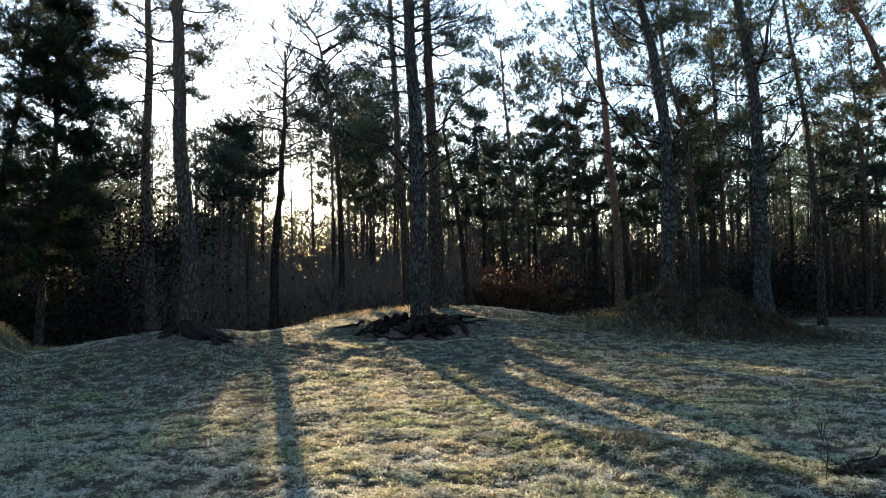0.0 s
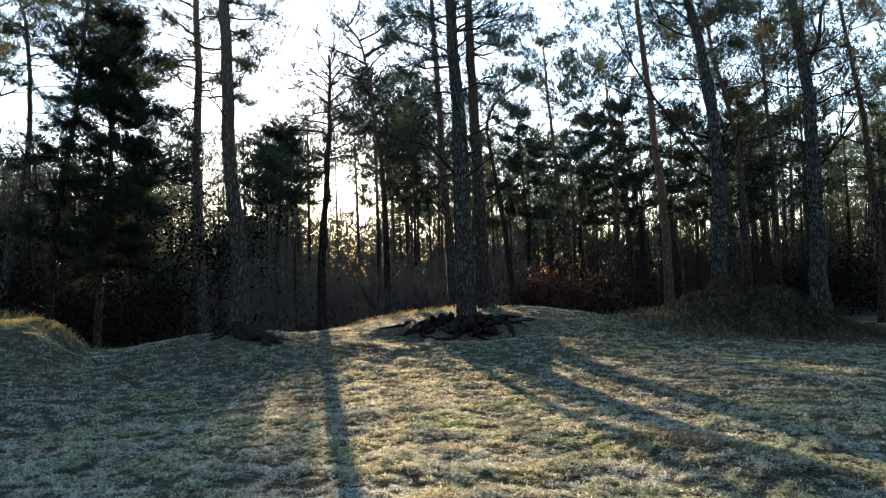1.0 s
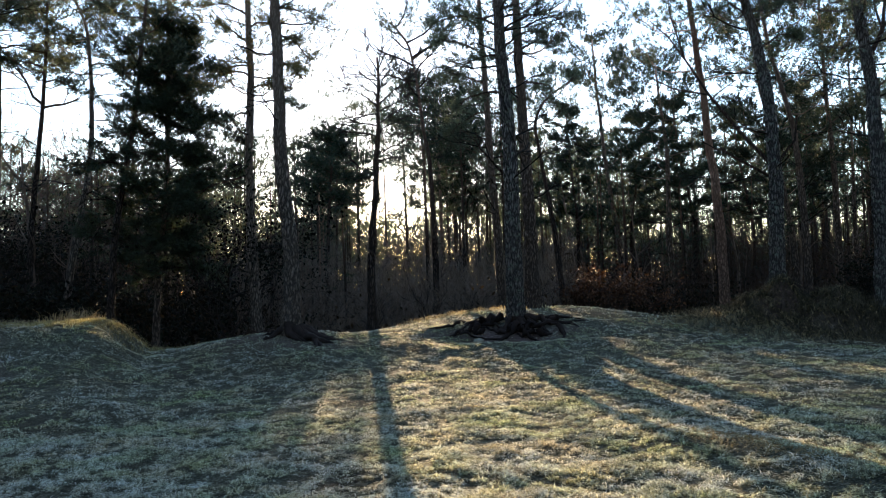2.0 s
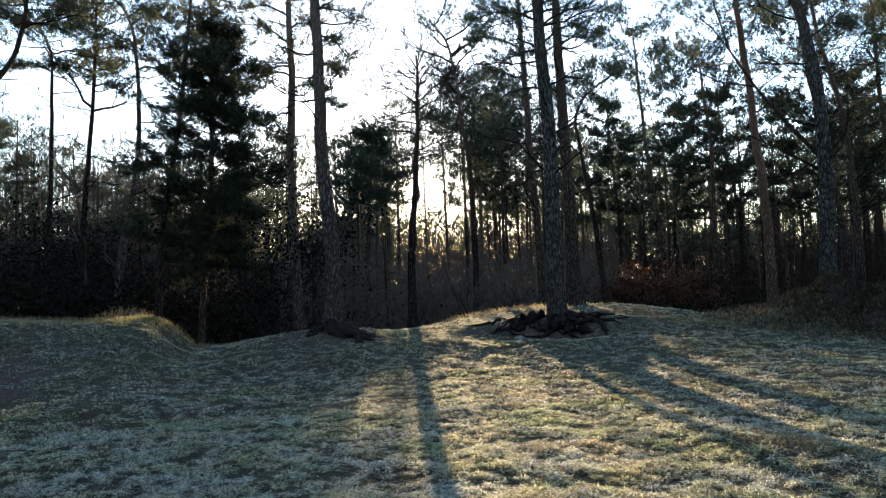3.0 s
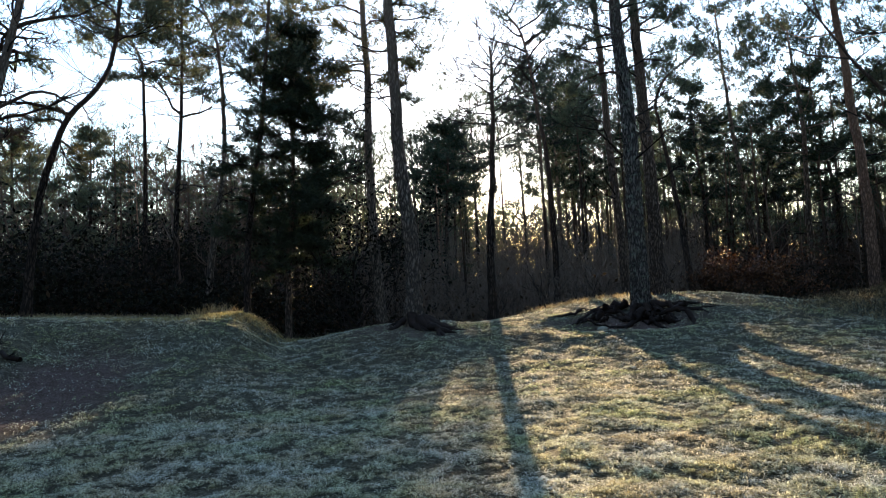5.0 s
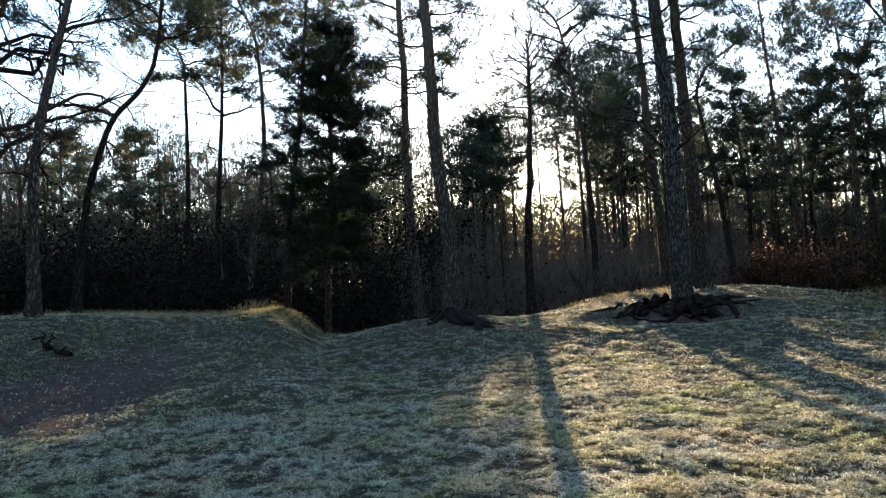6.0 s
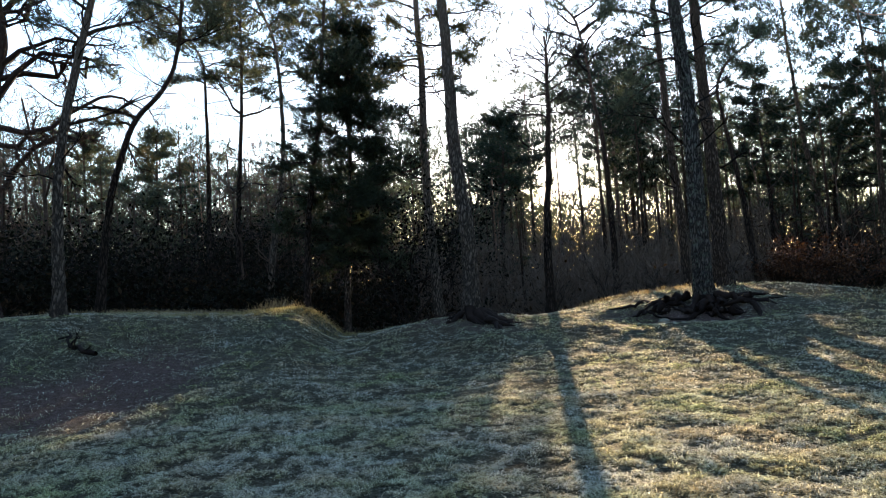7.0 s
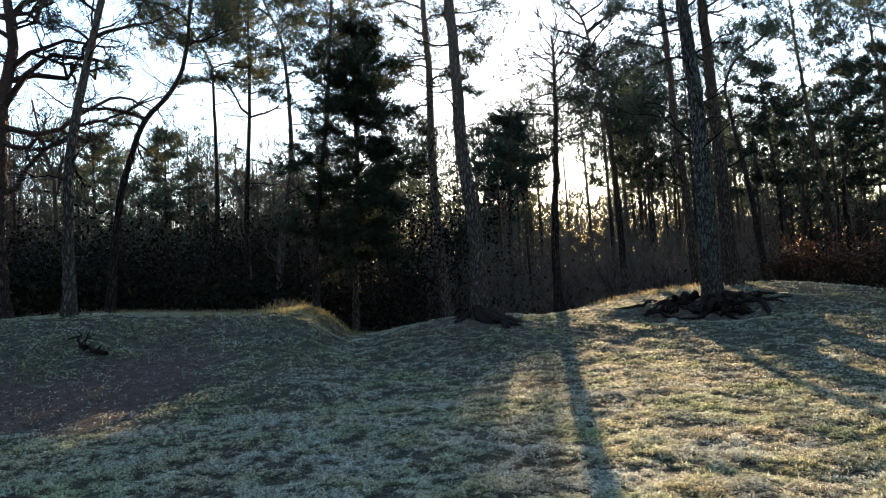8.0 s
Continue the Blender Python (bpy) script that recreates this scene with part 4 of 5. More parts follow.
WOOD = "pines of the wood"
protos = []
for i in range(8):
    rngp = np.random.default_rng(500 + i)
    protos.append(pine(12 + 4.5 * i, 47 + 2 * (i % 3), 12.0, rngp.uniform(0.2, 0.32), rngp.uniform(-0.03, 0.03), rngp.uniform(-0.002, 0.002), (0.3, 0.42, 0.5, 0.25, 0.55, 0.35, 0.45, 0.6)[i], rngp.uniform(1.7, 2.5), 13, 300 + i,
                       (BARK_SHADED, BARK_RED)[i == 4], (NEEDLE_SHADED, NEEDLE)[i % 2], 9, 0.17, 3, 0.12, label="distant Scots pine in the dim wood", far=True, group=WOOD, count=10, width=0.026, flat=0.22))
far_protos = []
for i in range(4):
    rngp = np.random.default_rng(540 + i)
    far_protos.append(pine((-38, -47, 26, 38)[i], 64 + 3 * (i % 2), 12.0, rngp.uniform(0.22, 0.3), rngp.uniform(-0.03, 0.03), 0.0, (0.18, 0.35, 0.25, 0.42)[i], rngp.uniform(2.2, 2.9), 12, 340 + i, BARK_SHADED, (NEEDLE, NEEDLE_SHADED)[i == 0], 7, 0.6,
                           2, 0.15, label="far Scots pine deep in the wood", far=True, group=WOOD, count=6, width=0.09, flat=0.4))
high_protos = []
for i in range(2):
    high_protos.append(pine(33 + 9 * i, 58, 12.0, 0.26, 0.0, 0.0, 0.6, (2.3, 1.9)[i], 14, 360 + i, BARK_SHADED, NEEDLE_SHADED, 11, 0.3, 3, 0.3,
                            label="tall Scots pine with a high dark crown", far=True, group=WOOD, count=10, width=0.04, flat=0.3))
rngw = np.random.default_rng(77)
placed = [(-10.1, 33.5), (-5.9, 44.1)]


def plant(px, py, top, kinds=None, wide=1.0):
    """One more pine of the wood, scaled so that its tip stands top metres high."""
    d = math.hypot(px, py)
    sz = min(1.35, top / 12.0)
    sx = max(0.55, min(1.1, sz)) * rngw.uniform(0.85, 1.1) * wide
    kinds = kinds or (protos if d < 50 else far_protos)
    copy_thing(kinds[rngw.integers(len(kinds))], pose(px, py, gz(px, py), 0, 0, rngw.uniform(0, 360)) @ Matrix.Diagonal((sx, sx, sz, 1)))
    placed.append((px, py))


def along_sun(off, d):
    """The place d metres out towards the sun and off metres to the right of that line."""
    a = radians(SUN_AZ)
    return d * math.sin(a) + off * math.cos(a), d * math.cos(a) - off * math.sin(a)


# Pines added to hold the clearing's sides in shade.
for off, d, top in ((-2.5, 42, 9.0), (-2.5, 48, 10.0), (-2.7, 39, 8.6), (-2.7, 45, 9.8), (-2.6, 54, 10.8), (-2.4, 41, 9.6), (-2.2, 47, 11.0), (-3.4, 38, 9.5), (-4.6, 44, 10.5), (-2.6, 56, 12.0), (-4.2, 52, 11.5), (9.6, 46, 11.5)):
    plant(*along_sun(off, d), top)
lane_protos = []
for i in range(3):
    lane_protos.append(pine(-30 - 7 * i, 60, 12.0, 0.24, (0.02, -0.03, 0.0)[i], 0.0, 0.66, (2.8, 3.2, 2.4)[i], 15, 380 + i, BARK_SHADED, (NEEDLE_SHADED, NEEDLE, NEEDLE_SHADED)[i], 14, 0.2, 4, 0.4,
                            label="tall Scots pine with a high spreading crown", far=True, group=WOOD, count=10, width=0.032, flat=0.25))
for i, (off, d, deg) in enumerate(((-1.5, 41, 12.5), (-0.2, 50, 14.5), (3.5, 38, 14.5), (3.5, 53, 15.5), (4.5, 47, 16.0), (5.8, 40, 15.5), (5.7, 56, 15.0), (7.1, 37, 15.0), (7.2, 48, 16.0), (1.3, 59, 14.0), (2.4, 66, 14.5), (8.8, 43, 16.0), (-2.6, 62, 12.0), (-4.4, 60, 12.0))):
    plant(*along_sun(off, d), 1.4 + d * math.tan(radians(deg)), lane_protos[i % 3:i % 3 + 1])
shade_proto = pine(45, 66, 12.0, 0.24, 0.02, 0.0, 0.5, 2.3, 18, 390, BARK_SHADED, NEEDLE, 9, 0.22, 0, 0.4, label="Scots pine added so that its crown shades the clearing", far=True, group=WOOD, count=10, width=0.042, flat=0.35)
# Crowns added to shade the near grass on the right.
for off, d, top in ((6.2, 46, 11.5), (6.5, 44, 11.0), (6.7, 47, 11.7), (7.6, 45, 11.3), (8.6, 47, 11.6)):
    plant(*along_sun(off, d), top, [shade_proto])
for off, d, top in ((6.4, 51, 12.8), (6.2, 53, 13.2), (7.1, 51, 12.8), (8.0, 53, 13.0), (8.9, 50, 12.4), (9.6, 44, 10.5), (10.6, 47, 11.0), (11.8, 45, 10.5)):
    plant(*along_sun(off, d), top, [shade_proto])
# Narrowed pines added to shade the grass and path on the left.
for off, d, top, wide in ((-0.95, 42, 9.7, 0.5), (-0.9, 46, 11.0, 0.5), (-1.0, 52, 13.0, 0.5), (-0.85, 49, 12.0, 0.45), (-7.0, 40, 9.0, 0.9), (-8.2, 44, 10.3, 0.9), (-9.4, 41, 9.3, 0.9), (-7.8, 47, 11.4, 0.9), (-6.9, 43, 10.2, 0.8), (-7.4, 50, 12.4, 0.9), (-8.1, 37, 8.3, 0.9), (-9.0, 48, 11.8, 0.9)):
    plant(*along_sun(off, d), top, [shade_proto], wide)
near, far, tries = 0, 0, 0
while (near < 78 or far < 112) and tries < 20000:
    tries += 1
    deg, d = rngw.uniform(-62, 44), rngw.uniform(26, 84)
    if (d < 50 and near >= 78) or (d >= 50 and far >= 112):
        continue
    a = radians(deg)
    px, py = d * math.sin(a), d * math.cos(a)
    if deg > -31 and py < 26.5:
        continue
    if deg < -45 and d > 28 and rngw.uniform() < 0.6:
        continue
    off = sun_offset(px, py)
    top = 1.4 + d * math.tan(radians(ceiling_angle(deg) * rngw.uniform(0.6, 1.0)))
    low = 0.155 * (d - 18) - 0.2
    kinds = None
    if 2.4 < off < 8.0 and 38 < d < 60 and 0.6 * top > 0.165 * (d - 6) + 0.4 and rngw.uniform() < 0.6:
        kinds = high_protos
    elif -0.3 < off < 8.2:
        if rngw.uniform() < 0.75:
            continue
        top = min(top, low)
    elif -10.0 < off < -5.0:
        top = min(top, low)
    if top < 2.5 or any((px - q[0]) ** 2 + (py - q[1]) ** 2 < 3.2 for q in placed):
        continue
    plant(px, py, top, kinds)
    near, far = near + (d < 50), far + (d >= 50)


# ---- undergrowth ----
def saplings():
    """Thin bare poles and young birches between the pines."""
    rng = np.random.default_rng(88)
    sp = Soup()
    for i in range(250):
        deg, d = rng.uniform(-64, 46), rng.uniform(23, 60)
        x, y = d * math.sin(radians(deg)), d * math.cos(radians(deg))
        if wooded(np.array([x]), np.array([y]))[0] < 0.9:
            continue
        h = rng.uniform(2.5, 7.0) * (0.7 if -24 < deg < -8 else 1.0)
        off = sun_offset(x, y)
        if -0.6 < off < 9 or -9 < off < -5.5:
            h = min(h, 0.135 * (d - 5))
        if -0.6 < off < 9:
            h = min(h, 0.7 + 0.115 * (d - 19))
        r = (0.008 + 0.006 * h) * (1.0, 1.0, 2.3)[i % 3]
        p = np.array([x, y, gz(x, y) - 0.1])
        pts = curve(p, unit(np.array([rng.normal() * 0.07, rng.normal() * 0.07, 1.0])), h, 0, 0, 6, rng, 0.09)
        sp.tube(pts, np.linspace(r, r * 0.3, 6), 4)
        for _ in range(7):
            t = rng.uniform(0.25, 0.95)
            q = np.array([np.interp(t, np.linspace(0, 1, 6), pts[:, k]) for k in range(3)])
            az = rng.uniform(0, 6.28)
            fork(sp, q, np.array([math.cos(az), math.sin(az), rng.uniform(0.3, 1.2)]), h * rng.uniform(0.1, 0.25), r * 0.4, 1, rng, 0.6, 2, 0.1)
    return tagged(sp.make("saplings", POLE), "thin bare saplings and young poles crowding the wood", "undergrowth", kind="stuff")


def brushwood():
    """Tangled bare shrubs on the wood's floor."""
    rng = np.random.default_rng(89)
    sp = Soup()
    for i in range(100):
        deg, d = rng.uniform(-64, 46), rng.uniform(21.0, 44) if i % 3 else rng.uniform(19.5, 27)
        x, y = d * math.sin(radians(deg)), d * math.cos(radians(deg))
        if wooded(np.array([x]), np.array([y]))[0] < 0.95:
            continue
        h = min(rng.uniform(0.7, 2.2), 0.6 + 0.115 * (d - 19)) if sun_offset(x, y) > -9 else rng.uniform(0.7, 2.2)
        for _ in range(5):
            az = rng.uniform(0, 6.28)
            fork(sp, np.array([x, y, gz(x, y) - 0.05]), np.array([math.cos(az) * 0.6, math.sin(az) * 0.6, 1.0]), h * rng.uniform(0.6, 1.1), 0.012, 2, rng, 0.75, 3, 0.0)
    return tagged(sp.make("brushwood", TWIG), "tangled bare brushwood on the wood's floor", "undergrowth", kind="stuff")


def leaf_quads(centres, rng, size):
    n = len(centres)
    a = unit(rng.normal(size=(n, 3)))
    b = unit(np.cross(a, rng.normal(size=(n, 3))))
    ln = size * rng.uniform(0.6, 1.3, (n, 1))
    c = np.asarray(centres)
    v = np.stack([c - a * ln, c + b * ln * 0.5, c + a * ln, c - b * ln * 0.5], 1).reshape(-1, 3)
    return v, np.arange(len(v)).reshape(-1, 4)


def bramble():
    """Low dead bracken, ivy and brambles that close the view between the trunks, darkened as in shade."""
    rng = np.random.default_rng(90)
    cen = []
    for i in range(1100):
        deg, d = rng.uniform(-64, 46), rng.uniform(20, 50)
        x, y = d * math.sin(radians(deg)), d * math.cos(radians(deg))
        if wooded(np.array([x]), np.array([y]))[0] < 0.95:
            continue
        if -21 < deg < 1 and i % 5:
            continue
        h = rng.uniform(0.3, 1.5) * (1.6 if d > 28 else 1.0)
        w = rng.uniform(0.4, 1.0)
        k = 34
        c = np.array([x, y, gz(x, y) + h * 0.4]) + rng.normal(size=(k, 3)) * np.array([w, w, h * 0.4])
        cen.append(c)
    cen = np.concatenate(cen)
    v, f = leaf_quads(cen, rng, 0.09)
    return tagged(mesh_object("bramble", v, [f], BRACKEN_SHADED), "tangle of dead bracken and brambles, darkened for shade under the trees", "undergrowth", kind="stuff")


def twigs(p, rng, length, width):
    """Thin tapering twigs that mostly point upwards, one triangle each."""
    m = len(p)
    way = unit(rng.normal(size=(m, 3)) * np.array([0.7, 0.7, 0.4]) + np.array([0, 0, 0.7]))
    side = unit(np.cross(way, rng.normal(size=(m, 3)))) * width * rng.uniform(0.4, 1.2, (m, 1))
    v = np.stack([p - side, p + side, p + way * length * rng.uniform(0.4, 1.3, (m, 1))], 1).reshape(-1, 3)
    return v, np.arange(len(v)).reshape(-1, 3)


def far_wood():
    """The depth of the wood, where single trees can no longer be told apart."""
    rng = np.random.default_rng(91)
    sp = Soup()
    n = 62000
    deg = rng.uniform(-80, 60, n)
    d = rng.uniform(56, 100, n)
    hmax = np.interp(deg, [-80, -45, -24, -18, -12, -4, 6, 15, 60], [10, 9, 8.5, 8, 8, 8.5, 8, 6, 6]) * (0.6 + 0.6 * lattice(deg * 0.9, d * 0.02, 4)) * d / 75
    hmax = np.minimum(hmax, 0.15 * (d - 14))
    z = hmax * rng.uniform(0, 1, n) ** 1.6
    c = np.stack([d * np.sin(np.radians(deg)), d * np.cos(np.radians(deg)), z], -1)
    sp.add(*twigs(c, rng, 1.6, 0.055))
    m = 52000
    deg, d = rng.uniform(-75, 55, m), rng.uniform(100, 150, m)
    x, y = d * np.sin(np.radians(deg)), d * np.cos(np.radians(deg))
    off = x * math.cos(radians(SUN_AZ)) - y * math.sin(radians(SUN_AZ))
    hmax = np.where((off > -12) & (off < 12), 0.15 * (d - 22), np.where(deg > 8, 0.08, 0.13) * d) * (0.7 + 0.45 * lattice(deg * 1.3, d * 0.03, 6))
    sp.add(*twigs(np.stack([x, y, hmax * rng.uniform(0, 1, m) ** 1.1], -1), rng, 3.0, 0.13))
    for i in range(1000):
        a, e = radians(rng.uniform(-80, 60)), rng.uniform(46, 95)
        x, y = e * math.sin(a), e * math.cos(a)
        h = min(rng.uniform(5, 13), 0.145 * (e - 12)) if -2 < sun_offset(x, y) < 9 else rng.uniform(5, 12)
        sp.tube(curve(np.array([x, y, 0.0]), unit(np.array([rng.normal() * 0.05, rng.normal() * 0.05, 1.0])), h, 0, 0, 4, rng, 0.05), np.linspace(0.09, 0.012, 4) * rng.uniform(0.4, 1.2), 3)
    return tagged(sp.make("far_wood", FARWOOD), "dim distant woodland behind the pines", "woodland", kind="stuff")


def twig_web(name, n, lo, hi, near, far, tall, seed, material, label):
    """The fine web of bare twigs that fills the wood between the trunks."""
    rng = np.random.default_rng(seed)
    deg, d = rng.uniform(lo, hi, n), rng.uniform(near, far, n)
    x, y = d * np.sin(np.radians(deg)), d * np.cos(np.radians(deg))
    off = x * math.cos(radians(SUN_AZ)) - y * math.sin(radians(SUN_AZ))
    top = np.interp(d, [23, 33, 68], [1.4, 3.4, 6.5]) * tall * (0.4 + 1.1 * lattice(x * 0.45, y * 0.45, 15))
    top = np.where((off > -1) & (off < 9), np.minimum(top, 0.4 + 0.135 * (d - 19)), top)
    p = np.stack([x, y, ground(x, y) + top * rng.uniform(0, 1, n) ** 1.2], -1)
    keep = wooded(x, y) > 0.95
    p, d = p[keep], d[keep]
    m = len(p)
    way = unit(rng.normal(size=(m, 3)) * np.array([0.6, 0.6, 0.4]) + np.array([0, 0, 0.75]))
    ln = rng.uniform(0.25, 0.9, (m, 1)) * (0.6 + d[:, None] / 60)
    side = unit(np.cross(way, rng.normal(size=(m, 3)))) * rng.uniform(0.004, 0.011, (m, 1)) * (0.5 + d[:, None] / 40)
    v = np.stack([p - side, p + side, p + way * ln], 1).reshape(-1, 3)
    return tagged(mesh_object(name, v, [np.arange(len(v)).reshape(-1, 3)], material), label, "undergrowth", kind="stuff")


def wood_behind():
    """Unseen leaf screen behind the camera, added to block the sky light from there."""
    rng = np.random.default_rng(92)
    n = 10000
    deg = rng.uniform(52, 288, n)
    d = rng.uniform(20, 38, n)
    z = 17 * rng.uniform(0, 1, n)
    c = np.stack([d * np.sin(np.radians(deg)), d * np.cos(np.radians(deg)), z], -1)
    v, f = leaf_quads(c, rng, 1.0)
    return tagged(mesh_object("wood_behind", v, [f], FARWOOD), "unseen leaf screen that blocks sky light behind the camera", "woodland", kind="stuff")


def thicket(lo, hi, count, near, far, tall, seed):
    """Holly and ivy filling part of the wood to head height, near black as its shade."""
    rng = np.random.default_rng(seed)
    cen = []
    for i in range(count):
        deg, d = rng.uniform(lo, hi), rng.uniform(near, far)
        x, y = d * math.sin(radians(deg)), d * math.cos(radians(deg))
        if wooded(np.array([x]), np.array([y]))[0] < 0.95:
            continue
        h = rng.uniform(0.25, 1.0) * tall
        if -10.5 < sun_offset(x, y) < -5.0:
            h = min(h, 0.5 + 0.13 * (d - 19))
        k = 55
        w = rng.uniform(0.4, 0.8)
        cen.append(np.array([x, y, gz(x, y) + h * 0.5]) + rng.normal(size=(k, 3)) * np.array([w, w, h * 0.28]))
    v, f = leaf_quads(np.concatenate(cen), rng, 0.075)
    return tagged(mesh_object("thicket", v, [f], HOLLY_SHADED), "evergreen thicket of holly and ivy, near black for the wood's shade", "undergrowth", kind="stuff")


def evergreen_bush(x, y, h, w, seed):
    rng = np.random.default_rng(seed)
    root = new("evergreen_bush")
    root.location = (x, y, gz(x, y))
    tagged(root, "dense dark evergreen bush at the wood's edge", "bush")
    cen = []
    for i in range(12):
        az = i * 2.4
        sp = Soup()
        ends = []
        fork(sp, np.array([0, 0, h * 0.05 * i]), np.array([math.cos(az), math.sin(az), 1.3 - 0.05 * i]), h * 0.5, 0.03, 2, rng, 0.7, 4, 0.0, 4, ends)
        sp.make("stem", TWIG, root)
        cen += [e[0] for e in ends]
    cen = np.array(cen)
    u = rng.normal(size=(3200, 3)) * 0.16 * w + cen[rng.integers(len(cen), size=3200)]
    u[:, 2] = np.abs(u[:, 2])
    v, f = leaf_quads(u, rng, 0.06)
    lv = mesh_object("leaves", v, [f], HOLLY_SHADED, root)
    lv["kind"] = "stuff"


# Near-black leaf colour stands in for the wood's deep shade.
HOLLY_SHADED = leaf_material("shaded_holly", [(0.006, 0.007, 0.005), (0.011, 0.012, 0.008), (0.02, 0.02, 0.012)], 0.1, 0.7, 3.0, 0.05)
FARWOOD = leaf_material("far_wood", [(0.035, 0.032, 0.026), (0.06, 0.054, 0.044), (0.045, 0.048, 0.034)], 0.3)
saplings()
brushwood()
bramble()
far_wood()
# Twigs towards the sun, painted pale for the lit haze there.
twig_web("sunlit_brush", 56000, -24, 3, 26, 70, 1.0, 98, TWIG_SUNLIT, "web of bare twigs between the trunks, paled for the sunlit haze")
twig_web("larch_twigs", 45000, -64, -30, 36, 66, 2.4, 101, LARCH, "pinkish-brown haze of bare larch and birch twigs")
twig_web("dark_brush", 32000, -60, -20, 23, 60, 1.0, 99, TWIG, "dark web of bare twigs between the trunks")
twig_web("dark_brush", 36000, 1, 44, 25, 64, 0.85, 100, TWIG_WARM, "brown web of bare twigs between the trunks")
wood_behind()
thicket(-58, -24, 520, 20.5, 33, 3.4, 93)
# Leaf mass added to darken the foot of the wood on the right.
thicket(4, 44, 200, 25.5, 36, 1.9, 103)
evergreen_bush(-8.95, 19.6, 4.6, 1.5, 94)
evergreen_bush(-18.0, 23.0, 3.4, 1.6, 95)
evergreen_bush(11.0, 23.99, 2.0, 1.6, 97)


def copper_shrub(x, y, h, seed, label):
    rng = np.random.default_rng(seed)
    root = new("beech_shrub")
    root.location = (x, y, gz(x, y))
    tagged(root, label, "shrub")
    ends = []
    for i in range(9):
        sp = Soup()
        az = i * 0.7
        fork(sp, np.zeros(3), np.array([math.cos(az) * 0.7, math.sin(az) * 0.7, 1.0]), h * rng.uniform(0.6, 0.9), 0.018, 3, rng, 0.8, 3, 0.0, 4, ends)
        sp.make("stem", TWIG_WARM, root)
    c = np.array([e[0] for e in ends])
    c = np.concatenate([c + rng.normal(size=c.shape) * 0.1 for _ in range(5)])
    v, f = leaf_quads(c, rng, 0.06)
    lv = mesh_object("leaves", v, [f], COPPER, root)
    lv["kind"] = "stuff"


copper_shrub(2.6, 25.11, 1.5, 71, "young beech holding withered copper leaves")
copper_shrub(3.7, 26.00, 1.4, 72, "young beech holding withered copper leaves")
copper_shrub(1.7, 26.34, 1.2, 73, "low beech shrub with sparse copper leaves")


# ---- grass ----
def blades(x, y, rng, length, width, droop, name, material, label, lift=0.0, bend=True, matted=False):
    n = len(x)
    p = np.stack([x, y, ground(x, y) + lift - 0.01], -1)
    az = rng.uniform(0, 2 * np.pi, n)
    out = np.stack([np.cos(az), np.sin(az), np.zeros(n)], -1)
    side = np.stack([-np.sin(az), np.cos(az), np.zeros(n)], -1) * width[:, None] * 0.5
    up = np.array([0, 0, 1.0])
    ln, dr = length[:, None], droop[:, None]
    mid = p + up * ln * 0.6 * (1 - dr * 0.4) + out * ln * dr * 0.35
    tip = p + up * ln * (1 - dr) + out * ln * (0.25 + dr * 0.75)
    if matted:          # blades that rise a little and then lie over
        mid = p + up * ln * (0.5 - 0.15 * dr) + out * ln * 0.22
        tip = p + up * ln * (0.62 - 0.5 * dr) + out * ln * 0.95
    if bend:
        v = np.stack([p, mid + side, tip, mid - side], 1).reshape(-1, 3)
        b = np.arange(n)[:, None] * 4
        faces = [np.concatenate([b + np.array([[0, 1, 3]]), b + np.array([[3, 1, 2]])])]
    else:
        v = np.stack([p - side, p + side, tip], 1).reshape(-1, 3)
        faces = [np.arange(n * 3).reshape(-1, 3)]
    ob = mesh_object(name, v, faces, material)
    # 0 at the root, 1 at the tip: where the painted root shade fades.
    root_shade_fade = ob.data.attributes.new("root_shade_fade", "FLOAT", "POINT")
    root_shade_fade.data.foreach_set("value", np.tile(np.array([0.0, 0.6, 1.0, 0.6] if bend else [0.0, 0.0, 1.0], np.float32), n))
    return tagged(ob, label, "grass", kind="stuff")


def heap(x, y):
    """1 on the overgrown heaps, where long dead grass and heather take over."""
    y = y / VIEW_STRETCH
    return hump(x, y, 5.7, 16.9, 1.3, 1.2) + hump(x, y, 7.8, 16.7, 1.4, 1.1)


def lawn(n, r0, r1, power, seed, length, width, fine, bend, name):
    rng = np.random.default_rng(seed)
    u = rng.uniform(0, 1, n)
    r = (r0 ** power + u * (r1 ** power - r0 ** power)) ** (1 / power)
    deg = np.radians(rng.uniform(-60, 38, n))
    x, y = r * np.sin(deg), r * np.cos(deg)
    clump = lattice(x * fine, y * fine, 21) * 0.5 + lattice(x * fine * 1.9, y * fine * 1.9, 22) * 0.25 + lattice(x * 4.3 + 0.4 * y, y * 4.3, 12) * 0.17 + lattice(x * 1.9, y * 1.9, 11) * 0.08
    keep = (rng.uniform(0, 1, n) < 10.0 * clump - 4.2) & (wooded(x, y) < rng.uniform(0.3, 0.9, n)) & (bare_soil(x, y) * 0.88 < rng.uniform(0, 1, n)) & (heap(x, y) < rng.uniform(0.2, 0.7, n))
    x, y, clump, r = x[keep], y[keep], clump[keep], r[keep]
    m = len(x)
    ln = length * (0.35 + 1.4 * clump) * rng.uniform(0.5, 1.4, m)
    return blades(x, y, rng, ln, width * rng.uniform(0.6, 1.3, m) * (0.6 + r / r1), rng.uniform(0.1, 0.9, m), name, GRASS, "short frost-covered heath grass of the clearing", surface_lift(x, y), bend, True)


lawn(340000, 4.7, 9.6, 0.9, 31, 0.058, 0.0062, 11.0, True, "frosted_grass")
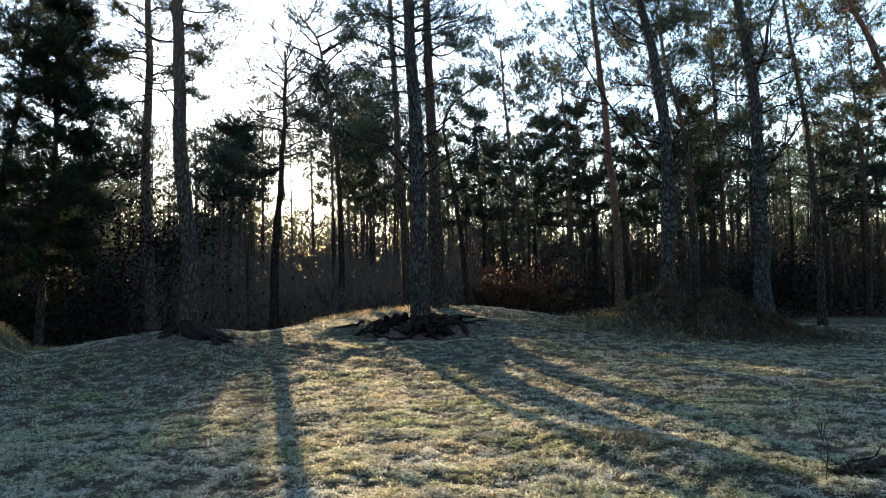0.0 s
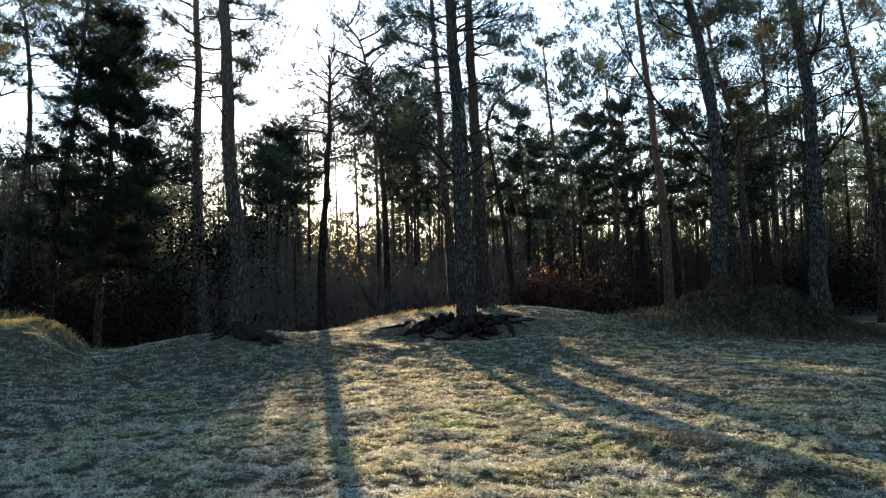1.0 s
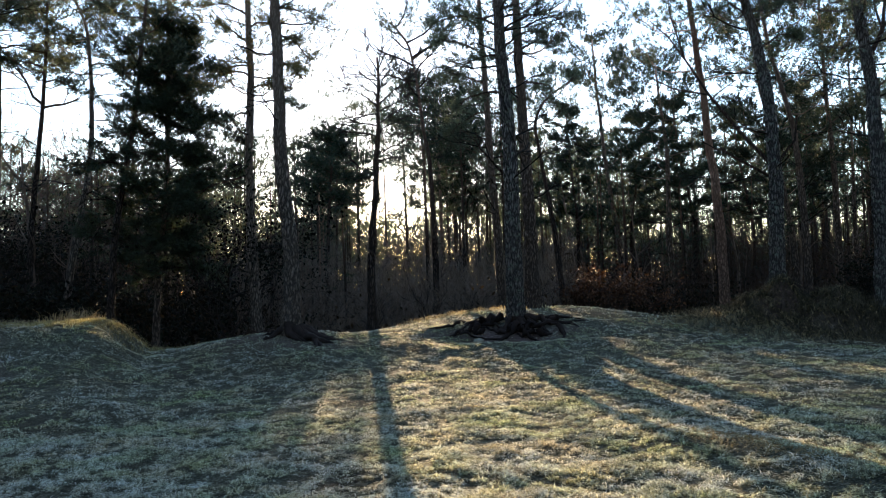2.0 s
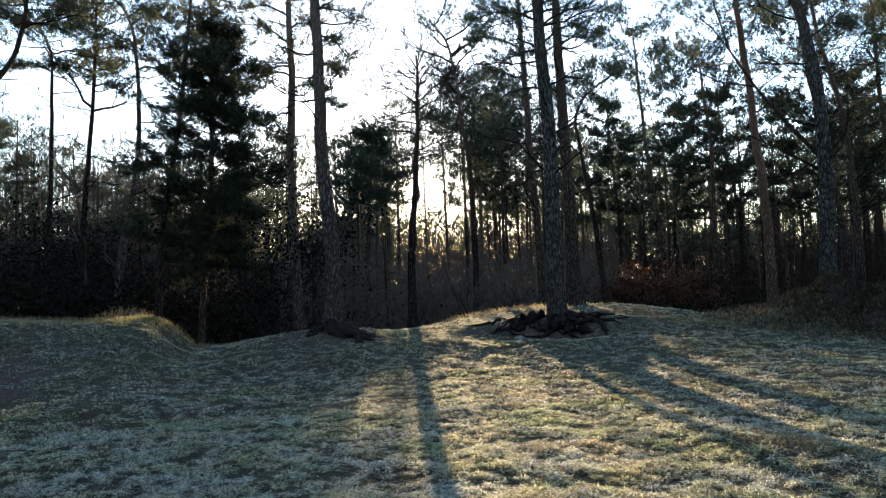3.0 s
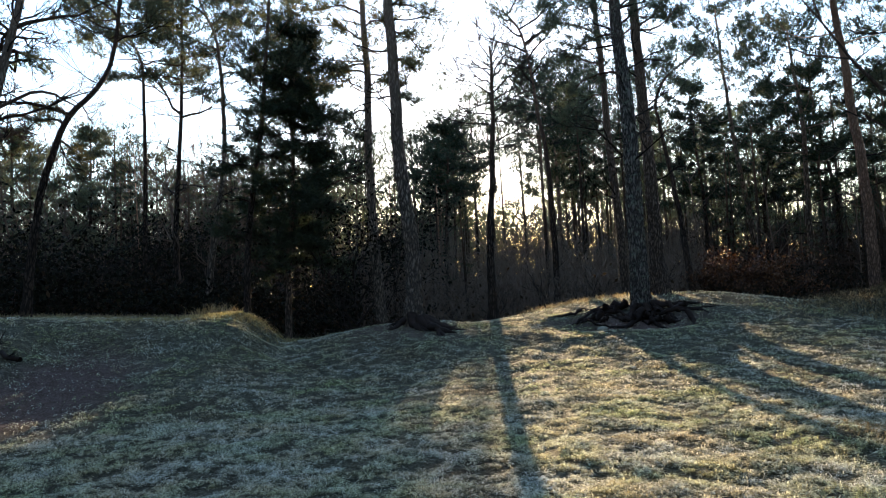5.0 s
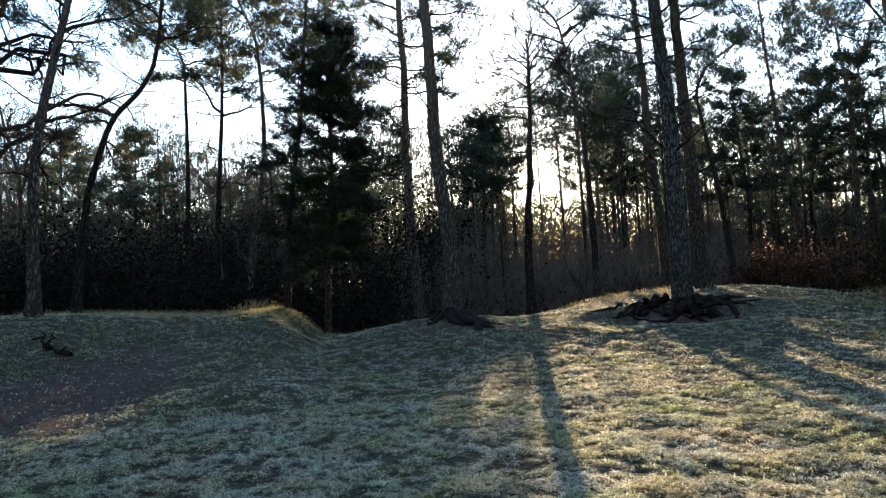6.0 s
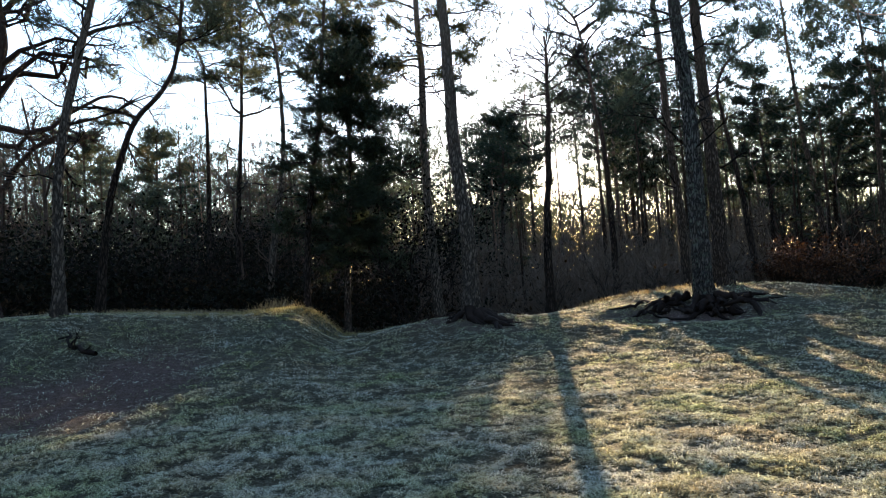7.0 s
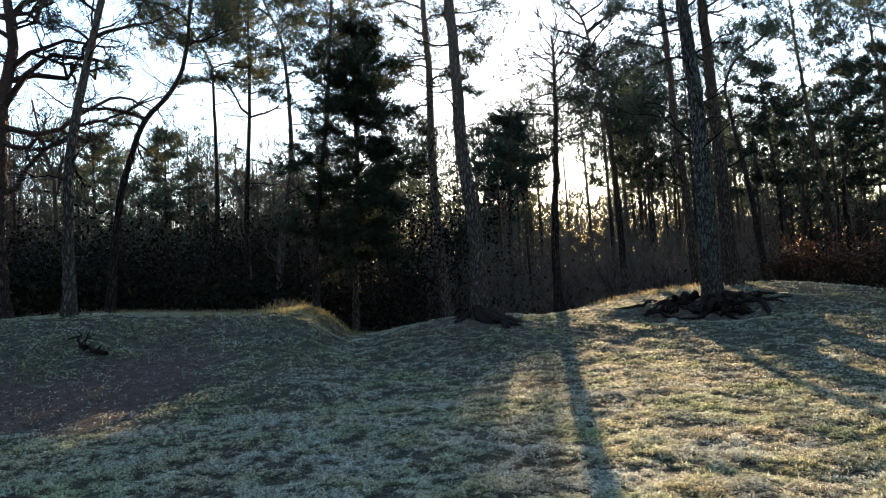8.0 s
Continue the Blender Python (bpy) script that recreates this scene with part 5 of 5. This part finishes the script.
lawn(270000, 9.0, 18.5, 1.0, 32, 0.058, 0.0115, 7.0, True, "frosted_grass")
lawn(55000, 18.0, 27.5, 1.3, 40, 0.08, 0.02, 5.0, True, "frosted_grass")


def tall_grass(cx, cy, sx, sy, n, length, seed, label, turn=0.0, material=None, droop=(0.2, 0.8)):
    rng = np.random.default_rng(seed)
    u, v = rng.normal(size=n) * sx, rng.normal(size=n) * sy
    c, s = math.cos(radians(turn)), math.sin(radians(turn))
    x, y = cx + u * c - v * s, cy + u * s + v * c
    ln = length * rng.uniform(0.4, 1.2, n)
    blades(x, y, rng, ln, np.full(n, 0.012), rng.uniform(*droop, n), "tall_grass", material or STRAW, label, 0.0, True)


tall_grass(-9.75, 14.7, 0.65, 0.7, 3600, 0.22, 33, "tufts of yellow-green grass hanging over the end of the bank", 0, SEDGE, (0.4, 1.0))
tall_grass(-10.9, 13.4, 0.8, 0.45, 1400, 0.13, 52, "yellow-green grass on the slope of the bank", 30, SEDGE, (0.5, 1.05))
tall_grass(-10.9, 15.62, 0.35, 0.25, 420, 0.5, 34, "upright dry grass stalks on the bank")
tall_grass(-13.8, 14.28, 1.5, 0.7, 1500, 0.2, 35, "pale dry grass along the bank", 55)
tall_grass(5.7, 18.8, 1.0, 0.9, 9000, 0.42, 36, "long matted brown grass over an earthen heap", 0, HEATHER, (0.6, 1.25))
tall_grass(7.8, 18.6, 1.2, 0.9, 9000, 0.48, 37, "dark heather and long grass over a heap", 0, HEATHER, (0.5, 1.2))
tall_grass(5.4, 18.2, 1.3, 0.8, 3000, 0.34, 39, "pale grass tufts hanging down the heap's side", 0, None, (0.6, 1.2))
tall_grass(1.85, 6.87, 0.7, 0.22, 1100, 0.09, 53, "golden dry grass on a low ridge of the clearing", -52, None, (0.6, 1.1))
tall_grass(-2.2, 20.31, 1.0, 0.4, 900, 0.22, 38, "dry grass along the crest of the mound")


# ---- small things on the ground ----
def fallen_branch(x, y, turn, size, seed, label, level=2, r=0.05):
    """A dead branch lying on the grass, its forks pointing up."""
    rng = np.random.default_rng(seed)
    root = new("fallen_branch")
    root.location = (x, y, gz(x, y))
    tagged(root, label, "branch")
    c, s_ = math.cos(radians(turn)), math.sin(radians(turn))
    k = 9
    t = np.linspace(-0.5, 0.5, k)
    px, py = t * size * c + 0.06 * size * rng.normal(size=k), t * size * s_ + 0.06 * size * rng.normal(size=k)
    pz = ground(px + x, py + y) - gz(x, y) + r * 0.8 + 0.05 * size * np.abs(rng.normal(size=k))
    pts = np.stack([px, py, pz], -1)
    sp = Soup()
    sp.tube(pts, np.linspace(r, r * 0.35, k), 7, 0.08, rng)
    sp.make("stem", ROOT if r > 0.04 else TWIG_WARM, root, True)
    for i in (1, 3, 5, 7):
        tw = Soup()
        fork(tw, pts[i], np.array([rng.normal() * 0.8, rng.normal() * 0.5, rng.uniform(0.3, 1.0)]), size * rng.uniform(0.18, 0.34), r * 0.45, level - 1, rng, 0.7, 2, 0.0, 5)
        tw.make("twig", ROOT if r > 0.04 else TWIG_WARM, root)
    return root


fallen_branch(-10.9, 9.3, 160, 1.1, 201, "forked dead branch lying on the frosty grass", 2, 0.045)
fallen_branch(3.5, 6.0, 25, 0.5, 202, "weathered strip of bark and twigs lying in the grass", 1, 0.018)
fallen_branch(-7.6, 17.6, 190, 1.3, 203, "dark arched root of an old stump behind the mound", 2, 0.09)
fallen_branch(-6.5, 15.8, 10, 0.7, 204, "thin grey branch lying on the mound", 1, 0.02)


def bark_strip(x, y, size, turn, seed):
    """A curled slab of fallen bark."""
    rng = np.random.default_rng(seed)
    u, v = np.linspace(-0.5, 0.5, 10), np.linspace(-1, 1, 6)
    U, V = np.meshgrid(u, v)
    c, s_ = math.cos(radians(turn)), math.sin(radians(turn))
    wide = size * 0.14 * (1 - 0.5 * np.abs(U)) * (1 + 0.2 * rng.normal(size=U.shape))
    px, py = U * size * c - V * wide * s_, U * size * s_ + V * wide * c
    pz = ground(px + x, py + y) - gz(x, y) + 0.03 + size * 0.08 * (1 - V ** 2) + 0.01 * rng.normal(size=U.shape)
    top = np.stack([px, py, pz], -1).reshape(-1, 3)
    idx = np.arange(60).reshape(6, 10)
    q = np.stack([idx[:-1, :-1], idx[:-1, 1:], idx[1:, 1:], idx[1:, :-1]], -1).reshape(-1, 4)
    ob = mesh_object("bark_strip", top, [q], BARK)
    ob.location = (x, y, gz(x, y))
    m = ob.modifiers.new("thick", "SOLIDIFY")
    m.thickness = 0.015
    return tagged(ob, "curled slab of fallen pine bark on the grass", "bark")


bark_strip(3.35, 5.75, 0.42, 20, 211)
bark_strip(3.6, 5.95, 0.3, 50, 212)
bark_strip(3.1, 5.6, 0.22, -15, 213)


def stone(x, y, r, seed):
    rng = np.random.default_rng(seed)
    bm = bmesh.new()
    bmesh.ops.create_icosphere(bm, subdivisions=3, radius=r)
    for vert in bm.verts:
        vert.co *= 1 + 0.25 * (noise.noise(vert.co * (2.5 / r) + Vector((seed, 0, 0))))
        vert.co.z *= 0.65
    me = bpy.data.meshes.new("stone")
    bm.to_mesh(me)
    bm.free()
    for poly in me.polygons:
        poly.use_smooth = True
    me.materials.append(STONE)
    ob = new("stone", me)
    ob.location = (x, y, gz(x, y) + r * 0.3)
    return tagged(ob, "pale mossy stone lying among bared roots", "stone")


STONE = wood_material("mossy_stone", (0.12, 0.12, 0.08), (0.3, 0.28, 0.22), 18)
stone(-1.45, 16.7, 0.13, 5)


def sprig(x, y, h, seed):
    """A thin bare stalk standing in the grass."""
    rng = np.random.default_rng(seed)
    sp = Soup()
    fork(sp, np.array([0.0, 0.0, -0.03]), np.array([0.08, 0.0, 1.0]), h, 0.004, 2, rng, 0.45, 3, 0.0, 4, None, 0.0022, 0.12)
    ob = sp.make("dry_stalk", TWIG_WARM)
    ob.location = (x, y, gz(x, y))
    return tagged(ob, "thin brown dry stalk standing in the frosty grass", "plant")


sprig(2.85, 5.4, 0.32, 221)
sprig(2.93, 5.5, 0.22, 222)
